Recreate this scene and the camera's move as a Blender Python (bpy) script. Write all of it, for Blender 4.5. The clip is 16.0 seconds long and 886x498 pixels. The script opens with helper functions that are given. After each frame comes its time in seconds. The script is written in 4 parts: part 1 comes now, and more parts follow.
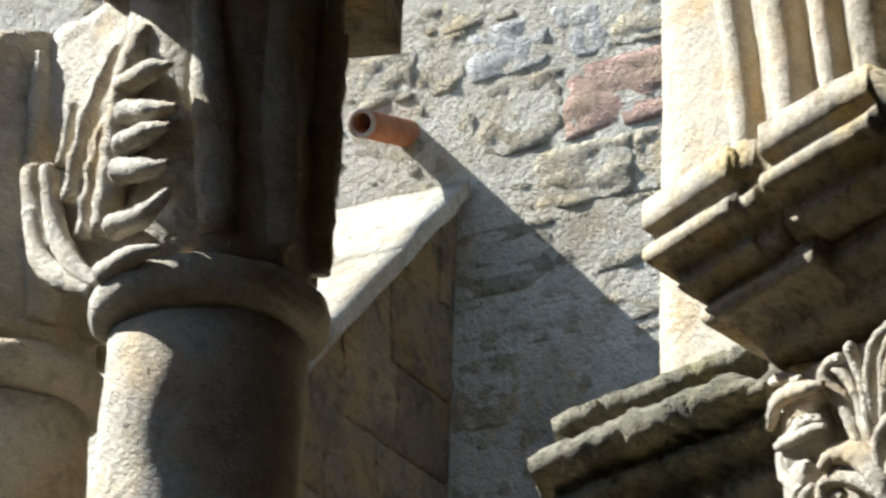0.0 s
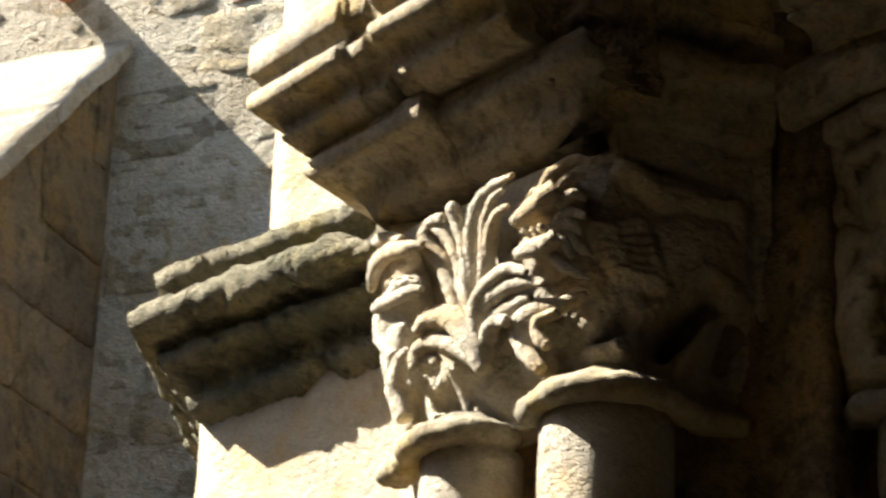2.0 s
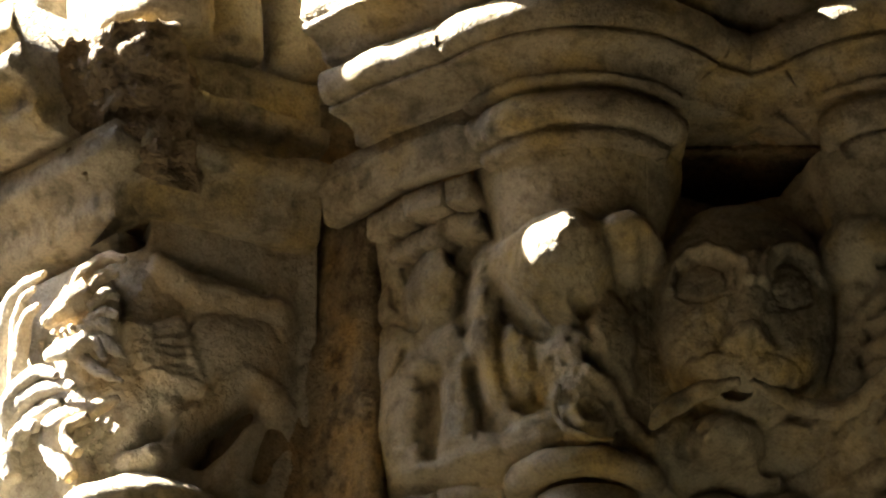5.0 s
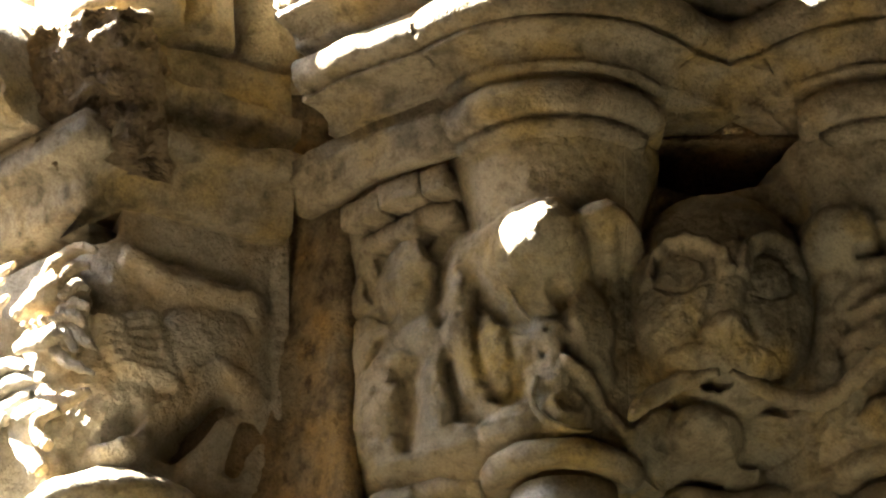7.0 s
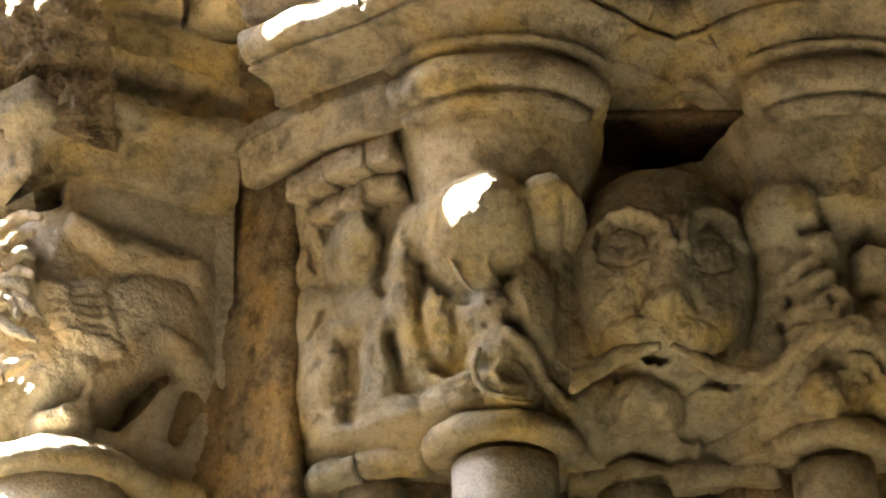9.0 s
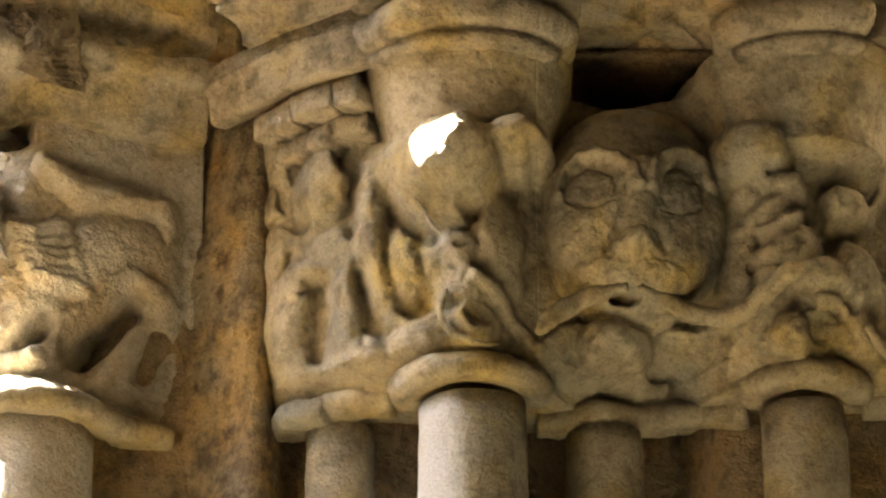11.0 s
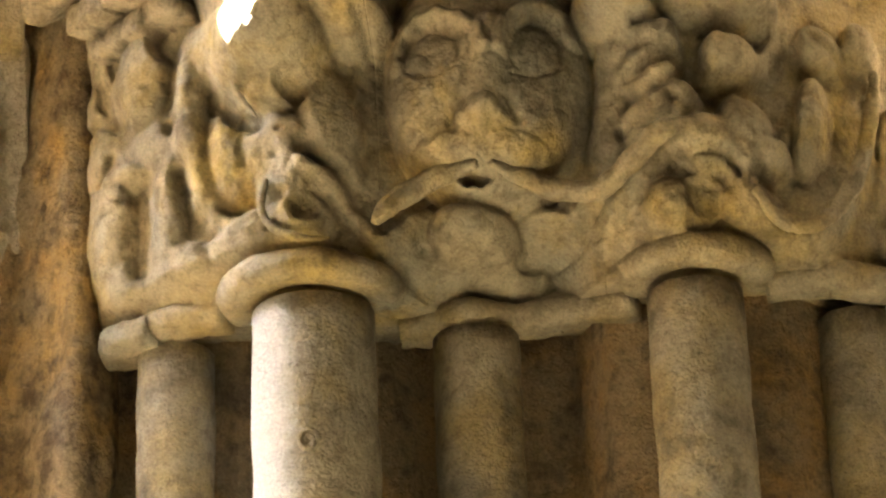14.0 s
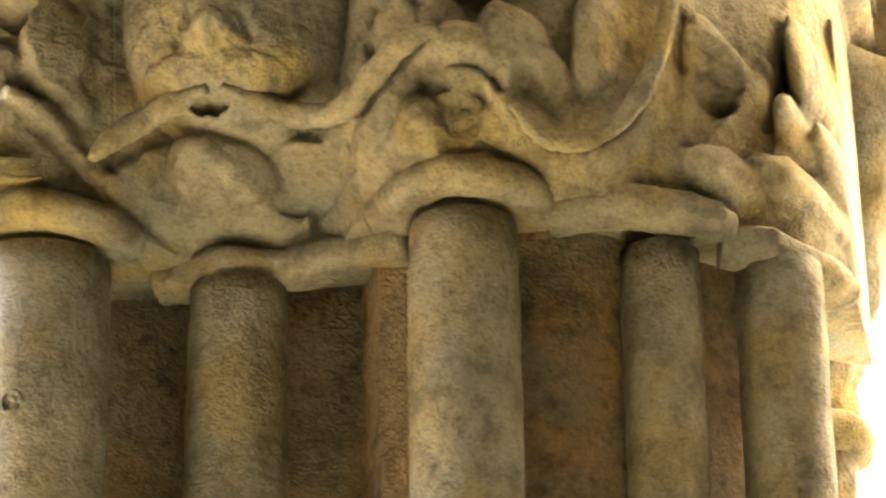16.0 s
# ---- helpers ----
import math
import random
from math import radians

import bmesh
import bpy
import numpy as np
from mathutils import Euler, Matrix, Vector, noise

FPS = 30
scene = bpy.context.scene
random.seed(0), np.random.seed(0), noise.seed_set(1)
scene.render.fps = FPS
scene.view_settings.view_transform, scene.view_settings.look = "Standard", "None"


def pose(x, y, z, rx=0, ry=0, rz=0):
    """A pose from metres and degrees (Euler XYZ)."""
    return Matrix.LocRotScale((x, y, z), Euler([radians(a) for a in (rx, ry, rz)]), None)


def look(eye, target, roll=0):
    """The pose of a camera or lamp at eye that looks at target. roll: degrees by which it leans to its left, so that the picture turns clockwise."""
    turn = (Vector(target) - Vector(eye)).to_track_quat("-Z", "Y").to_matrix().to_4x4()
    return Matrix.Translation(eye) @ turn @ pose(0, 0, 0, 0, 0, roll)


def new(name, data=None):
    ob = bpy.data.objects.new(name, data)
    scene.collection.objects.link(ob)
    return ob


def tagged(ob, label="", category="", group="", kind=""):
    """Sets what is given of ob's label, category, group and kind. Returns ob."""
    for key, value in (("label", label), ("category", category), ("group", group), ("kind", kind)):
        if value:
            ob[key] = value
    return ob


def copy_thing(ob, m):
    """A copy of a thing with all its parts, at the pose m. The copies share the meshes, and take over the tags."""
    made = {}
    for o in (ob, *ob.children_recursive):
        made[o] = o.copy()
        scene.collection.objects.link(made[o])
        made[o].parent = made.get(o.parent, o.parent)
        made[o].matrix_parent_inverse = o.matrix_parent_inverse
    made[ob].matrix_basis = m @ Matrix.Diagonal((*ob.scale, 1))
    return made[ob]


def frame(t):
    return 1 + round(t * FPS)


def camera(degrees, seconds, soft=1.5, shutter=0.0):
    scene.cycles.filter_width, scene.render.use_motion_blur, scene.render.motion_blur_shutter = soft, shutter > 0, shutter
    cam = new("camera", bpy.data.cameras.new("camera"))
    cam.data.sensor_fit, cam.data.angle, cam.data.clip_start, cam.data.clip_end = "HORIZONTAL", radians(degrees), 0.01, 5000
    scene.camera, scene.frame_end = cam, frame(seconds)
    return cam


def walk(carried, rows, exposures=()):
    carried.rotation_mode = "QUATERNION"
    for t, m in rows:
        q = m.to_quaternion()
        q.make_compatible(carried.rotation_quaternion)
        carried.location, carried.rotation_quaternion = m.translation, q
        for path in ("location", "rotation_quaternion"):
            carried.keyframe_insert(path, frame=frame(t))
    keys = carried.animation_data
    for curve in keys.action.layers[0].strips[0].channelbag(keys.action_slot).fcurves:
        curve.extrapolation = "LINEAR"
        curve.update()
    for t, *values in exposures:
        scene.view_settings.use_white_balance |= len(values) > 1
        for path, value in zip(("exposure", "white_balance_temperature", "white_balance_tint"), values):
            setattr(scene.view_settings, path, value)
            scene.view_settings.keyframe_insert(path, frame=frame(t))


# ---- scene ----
# ---- camera ----
cam = camera(16.0, 16.0, soft=2.4, shutter=0.35)


def aim(eye, turn):
    """A camera pose from its eye and its yaw (to the left of +y), pitch and roll in degrees."""
    yaw, pitch, roll = turn
    return pose(*eye, 90 + pitch, 0, yaw) @ pose(0, 0, 0, 0, 0, roll)


PATH = [
    (0, (-0.294, -0.432, 1.518), (13.05, 26.43, 2.21)),
    (0.5, (-0.256, -0.407, 1.511), (11.67, 25.86, 2.33)),
    (1, (-0.224, -0.343, 1.526), (10.27, 25.35, 2.44)),
    (1.5, (-0.209, -0.27, 1.554), (8.58, 24.85, 2.37)),
    (2, (-0.192, -0.213, 1.571), (6.9, 24.49, 2.27)),
    (2.5, (-0.184, -0.181, 1.586), (5.03, 24.38, 1.84)),
    (3, (-0.101, -0.178, 1.608), (4.28, 24.4, 1.61)),
    (3.5, (-0.035, -0.164, 1.612), (3.4, 25.13, 1.08)),
    (4, (-0.031, -0.13, 1.63), (1.96, 25.74, 0.36)),
    (6.5, (-0.096, -0.014, 1.651), (-0.89, 26.48, -1.27)),
    (7, (-0.096, -0.016, 1.644), (-1.17, 26.47, -1.28)),
    (7.5, (-0.097, -0.019, 1.635), (-1.47, 26.47, -1.23)),
    (8, (-0.089, -0.024, 1.636), (-1.61, 26.29, -1.15)),
    (8.5, (-0.083, -0.027, 1.636), (-1.78, 26.12, -1.1)),
    (9, (-0.079, -0.03, 1.641), (-1.99, 25.88, -1.06)),
    (11.5, (0.011, -0.023, 1.675), (-1.54, 24.22, -0.99)),
    (12, (0.063, 0.028, 1.687), (-1.15, 24.04, -1.32)),
    (12.5, (0.136, 0.122, 1.687), (-0.81, 24.29, -1.87)),
    (13, (0.217, 0.239, 1.687), (0.25, 24.71, -2.24)),
    (13.5, (0.313, 0.351, 1.698), (1.85, 24.94, -2.47)),
    (14, (0.437, 0.464, 1.71), (3.93, 25.11, -2.52)),
    (14.5, (0.606, 0.595, 1.714), (6.9, 25.48, -2.04)),
    (15, (0.776, 0.732, 1.73), (9.81, 25.76, -1.35)),
    (15.5, (0.902, 0.842, 1.742), (11.46, 26.2, -1.0)),
    (16, (0.992, 0.937, 1.74), (12.14, 26.62, -0.87)),
]
walk(cam, [(t, aim(e, a)) for t, e, a in PATH],
     exposures=[(0, 1.85, 5600, 8), (1.0, 2.1, 6200, 10), (3.0, 2.6, 6700, 10), (3.5, 3.05, 6700, 10), (4.2, 3.85, 6500, 10), (6.3, 5.1, 6300, 10), (7.0, 5.3, 6300, 10), (9.0, 6.2, 6500, 10), (11.5, 6.45, 6900, 12), (13.5, 6.75, 7000, 12), (15.5, 7.25, 6500, 6), (16.0, 7.25, 6400, 5)])

# ---- light ----
SUN_TO = Vector((-1.0, 0.10, 1.02)).normalized()
world = bpy.data.worlds.new("sky")
scene.world = world
world.use_nodes = True
wn = world.node_tree
sky = wn.nodes.new("ShaderNodeTexSky")
sky.sky_type, sky.sun_disc = "NISHITA", False
sky.sun_elevation = math.asin(SUN_TO.z)
sky.sun_rotation = math.atan2(SUN_TO.x, SUN_TO.y)
wn.links.new(sky.outputs[0], wn.nodes["Background"].inputs[0])
wn.nodes["Background"].inputs[1].default_value = 0.05
sun = new("sun", bpy.data.lights.new("sun", "SUN"))
sun.data.energy, sun.data.angle, sun.data.color = 5.0, radians(0.5), (1.0, 0.95, 0.86)
sun.matrix_world = look((-6, 0, 9), Vector((-6, 0, 9)) - SUN_TO)


# ---- materials ----
def stone(name, a, b, ochre, dark, stain=0.5, rough=0.92, bump=0.5, vary=0.0, coarse=1.0, lit_flank=None):
    """Weathered stone: two body colours in large patches, ochre blotches, dark lichen, fine grain and pitted relief."""
    m = bpy.data.materials.new(name)
    m.use_nodes = True
    nt = m.node_tree
    bs = nt.nodes["Principled BSDF"]
    bs.inputs["Roughness"].default_value = rough
    bs.inputs["Specular IOR Level"].default_value = 0.25
    geo = nt.nodes.new("ShaderNodeNewGeometry")

    def fuzz(scale, detail, low, high, offset, rag=0.55):
        scale = scale / coarse
        move = nt.nodes.new("ShaderNodeVectorMath")
        move.inputs[1].default_value = (offset, -offset * 0.7, offset * 1.3)
        nt.links.new(geo.outputs["Position"], move.inputs[0])
        n = nt.nodes.new("ShaderNodeTexNoise")
        n.inputs["Scale"].default_value, n.inputs["Detail"].default_value = scale, detail
        n.inputs["Roughness"].default_value = rag
        nt.links.new(move.outputs[0], n.inputs["Vector"])
        r = nt.nodes.new("ShaderNodeMapRange")
        r.inputs[1].default_value, r.inputs[2].default_value = low, high
        nt.links.new(n.outputs[0], r.inputs[0])
        return r.outputs[0]

    def blend(fac, c0, c1, kind="MIX"):
        n = nt.nodes.new("ShaderNodeMix")
        n.data_type, n.blend_type = "RGBA", kind
        for sock, v in ((n.inputs[0], fac), (n.inputs[6], c0), (n.inputs[7], c1)):
            if isinstance(v, tuple):
                sock.default_value = (*v, 1)
            elif isinstance(v, float):
                sock.default_value = v
            else:
                nt.links.new(v, sock)
        return n.outputs[2]

    def times(sock, k):
        n = nt.nodes.new("ShaderNodeMath")
        n.operation = "MULTIPLY"
        n.inputs[1].default_value = k
        nt.links.new(sock, n.inputs[0])
        return n.outputs[0]

    col = blend(fuzz(5, 4, 0.4, 0.62, 0.0), a, b)
    col = blend(times(fuzz(9, 5, 0.48, 0.65, 3.1), 0.85), col, ochre)
    col = blend(times(fuzz(13, 5, 0.48, 0.68, 11.3, 0.68), stain * 0.95), col, dark)
    col = blend(times(fuzz(38, 3, 0.52, 0.72, 7.7), stain * 0.9), col, dark)
    col = blend(times(fuzz(110, 5, 0.52, 0.74, 5.3, 0.6), stain * 0.75), col, dark)
    if lit_flank:
        # skylight on one flank, painted as a paler colour with a ragged edge
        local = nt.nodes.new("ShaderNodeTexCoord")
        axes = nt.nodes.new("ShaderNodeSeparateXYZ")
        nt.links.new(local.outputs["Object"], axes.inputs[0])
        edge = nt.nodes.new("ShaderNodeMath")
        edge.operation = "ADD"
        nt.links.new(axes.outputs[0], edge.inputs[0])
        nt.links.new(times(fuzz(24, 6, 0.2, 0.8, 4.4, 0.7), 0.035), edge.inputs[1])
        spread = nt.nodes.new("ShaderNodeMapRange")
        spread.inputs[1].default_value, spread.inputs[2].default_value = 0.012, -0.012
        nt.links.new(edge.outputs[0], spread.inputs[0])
        col = blend(times(spread.outputs[0], 0.9), col, lit_flank)
    grain = fuzz(330, 3, 0.3, 0.7, 1.9)
    g = nt.nodes.new("ShaderNodeMapRange")
    g.inputs[3].default_value, g.inputs[4].default_value = 0.8, 1.16
    nt.links.new(grain, g.inputs[0])
    col = blend(1.0, col, g.outputs[0], "MULTIPLY")
    if vary:
        info = nt.nodes.new("ShaderNodeObjectInfo")
        v = nt.nodes.new("ShaderNodeMapRange")
        v.inputs[3].default_value, v.inputs[4].default_value = 1 - vary, 1 + vary
        nt.links.new(info.outputs["Random"], v.inputs[0])
        col = blend(1.0, col, v.outputs[0], "MULTIPLY")
    nt.links.new(col, bs.inputs["Base Color"])
    h = nt.nodes.new("ShaderNodeMath")
    h.operation = "ADD"
    nt.links.new(times(fuzz(90, 5, 0.2, 0.8, 2.2), 1.0), h.inputs[0])
    nt.links.new(times(grain, 0.45), h.inputs[1])
    lumps = nt.nodes.new("ShaderNodeMath")
    lumps.operation = "ADD"
    nt.links.new(h.outputs[0], lumps.inputs[0])
    nt.links.new(times(fuzz(34, 4, 0.3, 0.7, 8.4, 0.65), 0.9), lumps.inputs[1])
    bp = nt.nodes.new("ShaderNodeBump")
    bp.inputs["Strength"].default_value, bp.inputs["Distance"].default_value = bump, 0.006 * coarse
    nt.links.new(lumps.outputs[0], bp.inputs["Height"])
    nt.links.new(bp.outputs[0], bs.inputs["Normal"])
    return m


LIMESTONE = stone("warm_limestone", (0.40, 0.33, 0.22), (0.32, 0.28, 0.21), (0.41, 0.30, 0.12), (0.08, 0.065, 0.04), 0.75)
CARVED = stone("carved_limestone", (0.43, 0.355, 0.225), (0.28, 0.26, 0.195), (0.42, 0.305, 0.10), (0.10, 0.08, 0.05), 0.65, bump=0.42)
SHAFT = stone("shaft_limestone", (0.40, 0.35, 0.25), (0.29, 0.27, 0.21), (0.39, 0.305, 0.14), (0.12, 0.10, 0.07), 0.75, bump=0.5)
# shaft stone with the skylight from the left painted on as colour
LIT_FLANK_SHAFT = stone("lit_flank_limestone", (0.40, 0.35, 0.25), (0.29, 0.27, 0.21), (0.39, 0.305, 0.14), (0.12, 0.10, 0.07), 0.75, bump=0.5, lit_flank=(0.54, 0.53, 0.49))
PALE_CARVED = stone("pale_carved_limestone", (0.54, 0.48, 0.37), (0.46, 0.41, 0.32), (0.48, 0.36, 0.2), (0.16, 0.13, 0.09), 0.4, bump=0.7)
BRIGHT = stone("pale_limestone", (0.55, 0.47, 0.34), (0.48, 0.42, 0.32), (0.5, 0.36, 0.18), (0.2, 0.16, 0.11), 0.3)
MOSSY = stone("mossy_limestone", (0.24, 0.21, 0.14), (0.15, 0.14, 0.09), (0.25, 0.21, 0.10), (0.035, 0.035, 0.022), 0.8, bump=0.9)
RUBBLE = stone("rubble_stone", (0.45, 0.385, 0.265), (0.38, 0.325, 0.225), (0.45, 0.34, 0.17), (0.15, 0.13, 0.09), 0.6, bump=1.0, vary=0.16, coarse=2.6)
RED_STONE = stone("red_sandstone", (0.42, 0.27, 0.2), (0.46, 0.36, 0.26), (0.45, 0.33, 0.2), (0.15, 0.09, 0.06), 0.4, bump=0.9, coarse=2.6)
GREY_STONE = stone("grey_ashlar", (0.48, 0.455, 0.40), (0.42, 0.40, 0.35), (0.46, 0.41, 0.32), (0.25, 0.23, 0.2), 0.35, bump=0.9, coarse=2.6)
BROWN_STONE = stone("brown_stained_stone", (0.27, 0.2, 0.11), (0.2, 0.155, 0.1), (0.3, 0.19, 0.07), (0.07, 0.055, 0.035), 0.7, bump=0.8, vary=0.25, coarse=2.6)
CORE_STONE = stone("brown_core_limestone", (0.34, 0.25, 0.14), (0.26, 0.205, 0.13), (0.38, 0.23, 0.08), (0.07, 0.055, 0.035), 0.8, bump=0.7)
OCHRE = stone("ochre_limestone", (0.33, 0.25, 0.14), (0.25, 0.21, 0.14), (0.40, 0.25, 0.08), (0.07, 0.05, 0.03), 0.95, bump=0.6)
MORTAR = stone("lime_mortar", (0.57, 0.52, 0.41), (0.5, 0.44, 0.33), (0.42, 0.34, 0.22), (0.2, 0.17, 0.12), 0.4, bump=0.9, coarse=2.6)
CLAY = stone("terracotta", (0.33, 0.125, 0.055), (0.27, 0.1, 0.05), (0.36, 0.17, 0.08), (0.1, 0.05, 0.03), 0.3, bump=0.2)
CLAY_RIM = stone("pale_clay_rim", (0.4, 0.33, 0.28), (0.35, 0.27, 0.22), (0.38, 0.22, 0.14), (0.15, 0.1, 0.07), 0.3, bump=0.2)
# kept dark so that the unseen added walls bounce little light
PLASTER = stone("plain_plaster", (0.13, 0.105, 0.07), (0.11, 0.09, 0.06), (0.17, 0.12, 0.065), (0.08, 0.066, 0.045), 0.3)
EARTH = stone("trodden_earth", (0.055, 0.048, 0.031), (0.045, 0.042, 0.028), (0.06, 0.048, 0.026), (0.03, 0.026, 0.018), 0.3)


# ---- shapes ----
def part(name, bm, mat, parent=None, label="", smooth=True):
    me = bpy.data.meshes.new(name)
    bm.to_mesh(me)
    bm.free()
    me.materials.append(mat)
    me.polygons.foreach_set("use_smooth", [smooth] * len(me.polygons))
    ob = new(name, me)
    if parent:
        ob.parent = parent
    return tagged(ob, label)


def holder(name, label, category, group="", kind="", at=(0, 0, 0)):
    ob = new(name)
    ob.location = at
    ob.empty_display_size = 0.05
    return tagged(ob, label, category, group, kind)


def worn(bm, amp=0.002, scale=18.0, chips=0.0):
    """Uneven, worn surface; chips knock pieces off here and there."""
    bm.normal_update()
    for v in bm.verts:
        p = v.co * scale
        d = noise.noise(p) + 0.5 * noise.noise(p * 2.7)
        if chips:
            d -= chips * max(0.0, noise.noise(v.co * 9.0 + Vector((4, 1, 7))) - 0.25) * 6
        v.co += v.normal * d * amp
    return bm


def fine(path, step):
    pts, out = [Vector(p) for p in path], []
    for a, b in zip(pts, pts[1:]):
        n = max(1, round((b - a).length / step))
        out += [a.lerp(b, k / n) for k in range(n)]
    return out + [pts[-1]]


def sweep(path, profile, step=0.012):
    """A moulding: the profile of (out, z) carried along a plan path of (x, y), outwards to the path's right hand."""
    pts = fine(path, step)
    bm = bmesh.new()
    rows = []
    for i, p in enumerate(pts):
        d0 = (p - pts[i - 1]).normalized() if i else (pts[1] - p).normalized()
        d1 = (pts[i + 1] - p).normalized() if i < len(pts) - 1 else d0
        n0, n1 = Vector((d0.y, -d0.x)), Vector((d1.y, -d1.x))
        n = (n0 + n1) / max(0.6, 1 + n0.dot(n1))
        rows.append([bm.verts.new((p.x + n.x * o, p.y + n.y * o, z)) for o, z in profile])
    for r0, r1 in zip(rows, rows[1:]):
        for k in range(len(profile) - 1):
            bm.faces.new((r0[k], r1[k], r1[k + 1], r0[k + 1]))
    bm.faces.new(rows[0])
    bm.faces.new(rows[-1][::-1])
    return bm


def roll(o, z, r, a0, a1, n=7):
    """Part of a round in a moulding's profile."""
    return [(o + r * math.cos(radians(a0 + (a1 - a0) * k / n)), z + r * math.sin(radians(a0 + (a1 - a0) * k / n))) for k in range(n + 1)]


def lathe(x, y, profile, n=48):
    bm = bmesh.new()
    rings = [[bm.verts.new((x + r * math.cos(2 * math.pi * k / n), y + r * math.sin(2 * math.pi * k / n), z)) for k in range(n)] for r, z in profile]
    for r0, r1 in zip(rings, rings[1:]):
        for k in range(n):
            bm.faces.new((r0[k], r0[(k + 1) % n], r1[(k + 1) % n], r1[k]))
    bm.faces.new(rings[0][::-1])
    bm.faces.new(rings[-1])
    return bm


def box(x0, x1, y0, y1, z0, z1):
    bm = bmesh.new()
    bmesh.ops.create_cube(bm, size=1, matrix=Matrix.Translation(((x0 + x1) / 2, (y0 + y1) / 2, (z0 + z1) / 2)) @ Matrix.Diagonal((x1 - x0, y1 - y0, z1 - z0, 1)))
    return bm


def prism(plan, z0, z1, step=0.0):
    """An upright block over a plan; step cuts it finely, to be worn."""
    ring = [(v.x, v.y) for v in fine(plan + plan[:1], step)[:-1]] if step else plan
    levels = [z0 + (z1 - z0) * k / max(1, round((z1 - z0) / step)) for k in range(max(1, round((z1 - z0) / step)) + 1)] if step else [z0, z1]
    bm = bmesh.new()
    rows = [[bm.verts.new((x, y, z)) for x, y in ring] for z in levels]
    n = len(ring)
    for lo, hi in zip(rows, rows[1:]):
        for k in range(n):
            bm.faces.new((lo[k], lo[(k + 1) % n], hi[(k + 1) % n], hi[k]))
    bm.faces.new(rows[0][::-1])
    bm.faces.new(rows[-1])
    bmesh.ops.recalc_face_normals(bm, faces=bm.faces)
    return bm


def tube(points, radii, n=10, flat=1.0, beads=0.0, steps=8):
    """A tapering, curving strand through points (smoothed), with one radius a point; beads swell it regularly."""
    p = [Vector(q) for q in points]
    ctr, rad = [], []
    for i in range(len(p) - 1):
        p0, p1, p2, p3 = p[max(0, i - 1)], p[i], p[i + 1], p[min(len(p) - 1, i + 2)]
        for k in range(steps):
            t = k / steps
            ctr.append(0.5 * (2 * p1 + (p2 - p0) * t + (2 * p0 - 5 * p1 + 4 * p2 - p3) * t * t + (3 * p1 - p0 - 3 * p2 + p3) * t ** 3))
            rad.append(radii[i] + (radii[i + 1] - radii[i]) * t)
    ctr.append(p[-1])
    rad.append(radii[-1])
    bm = bmesh.new()
    rings = []
    side = Vector((0, 1, 0))
    for i, c in enumerate(ctr):
        d = (ctr[min(i + 1, len(ctr) - 1)] - ctr[max(i - 1, 0)]).normalized()
        u = d.cross(side).normalized()
        w = u.cross(d)
        r = rad[i] * (1 + beads * math.sin(i * 1.6))
        rings.append([bm.verts.new(c + u * r * math.cos(2 * math.pi * k / n) + w * r * flat * math.sin(2 * math.pi * k / n)) for k in range(n)])
    for a, b in zip(rings, rings[1:]):
        for k in range(n):
            bm.faces.new((a[k], a[(k + 1) % n], b[(k + 1) % n], b[k]))
    bm.faces.new(rings[0][::-1])
    bm.faces.new(rings[-1])
    bmesh.ops.recalc_face_normals(bm, faces=bm.faces)
    return bm


def arc(cx, cy, r, a0, a1, n):
    return [(cx + r * math.cos(radians(a0 + (a1 - a0) * k / n)), cy + r * math.sin(radians(a0 + (a1 - a0) * k / n))) for k in range(n + 1)]


# ---- the ground, and unseen plain walls and ceiling added to keep skylight out ----
tagged(part("ground", box(-60, 60, -60, 60, -0.3, 0), EARTH), "brown trodden earth ground", "ground", kind="structure")
tagged(part("ceiling", box(-1.42, 7, -7, 3.45, 6.2, 6.5), PLASTER), "unseen plain gallery ceiling added to keep skylight out", "ceiling", kind="structure")
tagged(part("wall_back", box(-1.7, 7, -7.3, -7, 0, 6.5), PLASTER), "unseen plain wall added to keep skylight out of the gallery", "wall", kind="structure")
tagged(part("wall_side", box(7, 7.3, -7, 3.1, 0, 6.5), PLASTER), "unseen plain wall added to keep skylight out of the gallery", "wall", kind="structure")
# unseen, added so that its shadow keeps the court floor dark
tagged(part("wall_west", box(-7.9, -7.5, -7.3, 11.0, 0, 6.4), PLASTER), "unseen plain wall added to shade the court floor", "wall", kind="structure")
# unseen, added to cut the skylight on the pier's right end
tagged(part("wall_east", box(2.4, 2.7, 3.5, 9.5, 0, 6.5), PLASTER), "unseen plain wall added to dim the right end of the pier", "wall", kind="structure")
arcade = holder("wall_arcade", "plain wall over the arcade columns, with unseen light blockers added beside it", "wall", kind="structure")
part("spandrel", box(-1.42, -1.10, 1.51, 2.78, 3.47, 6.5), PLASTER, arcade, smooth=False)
# crown, low wall and closed bay are unseen, added to hold back light
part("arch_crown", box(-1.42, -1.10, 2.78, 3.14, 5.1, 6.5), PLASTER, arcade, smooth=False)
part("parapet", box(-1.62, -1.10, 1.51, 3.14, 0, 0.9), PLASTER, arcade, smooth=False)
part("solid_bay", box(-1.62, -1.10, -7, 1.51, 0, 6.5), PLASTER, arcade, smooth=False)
# unseen, added to narrow the gap where skylight comes in
tagged(part("wall_front", box(0.93, 7, 3.1, 3.5, 0, 6.5), PLASTER), "unseen plain wall added to keep skylight out of the gallery", "wall", kind="structure")

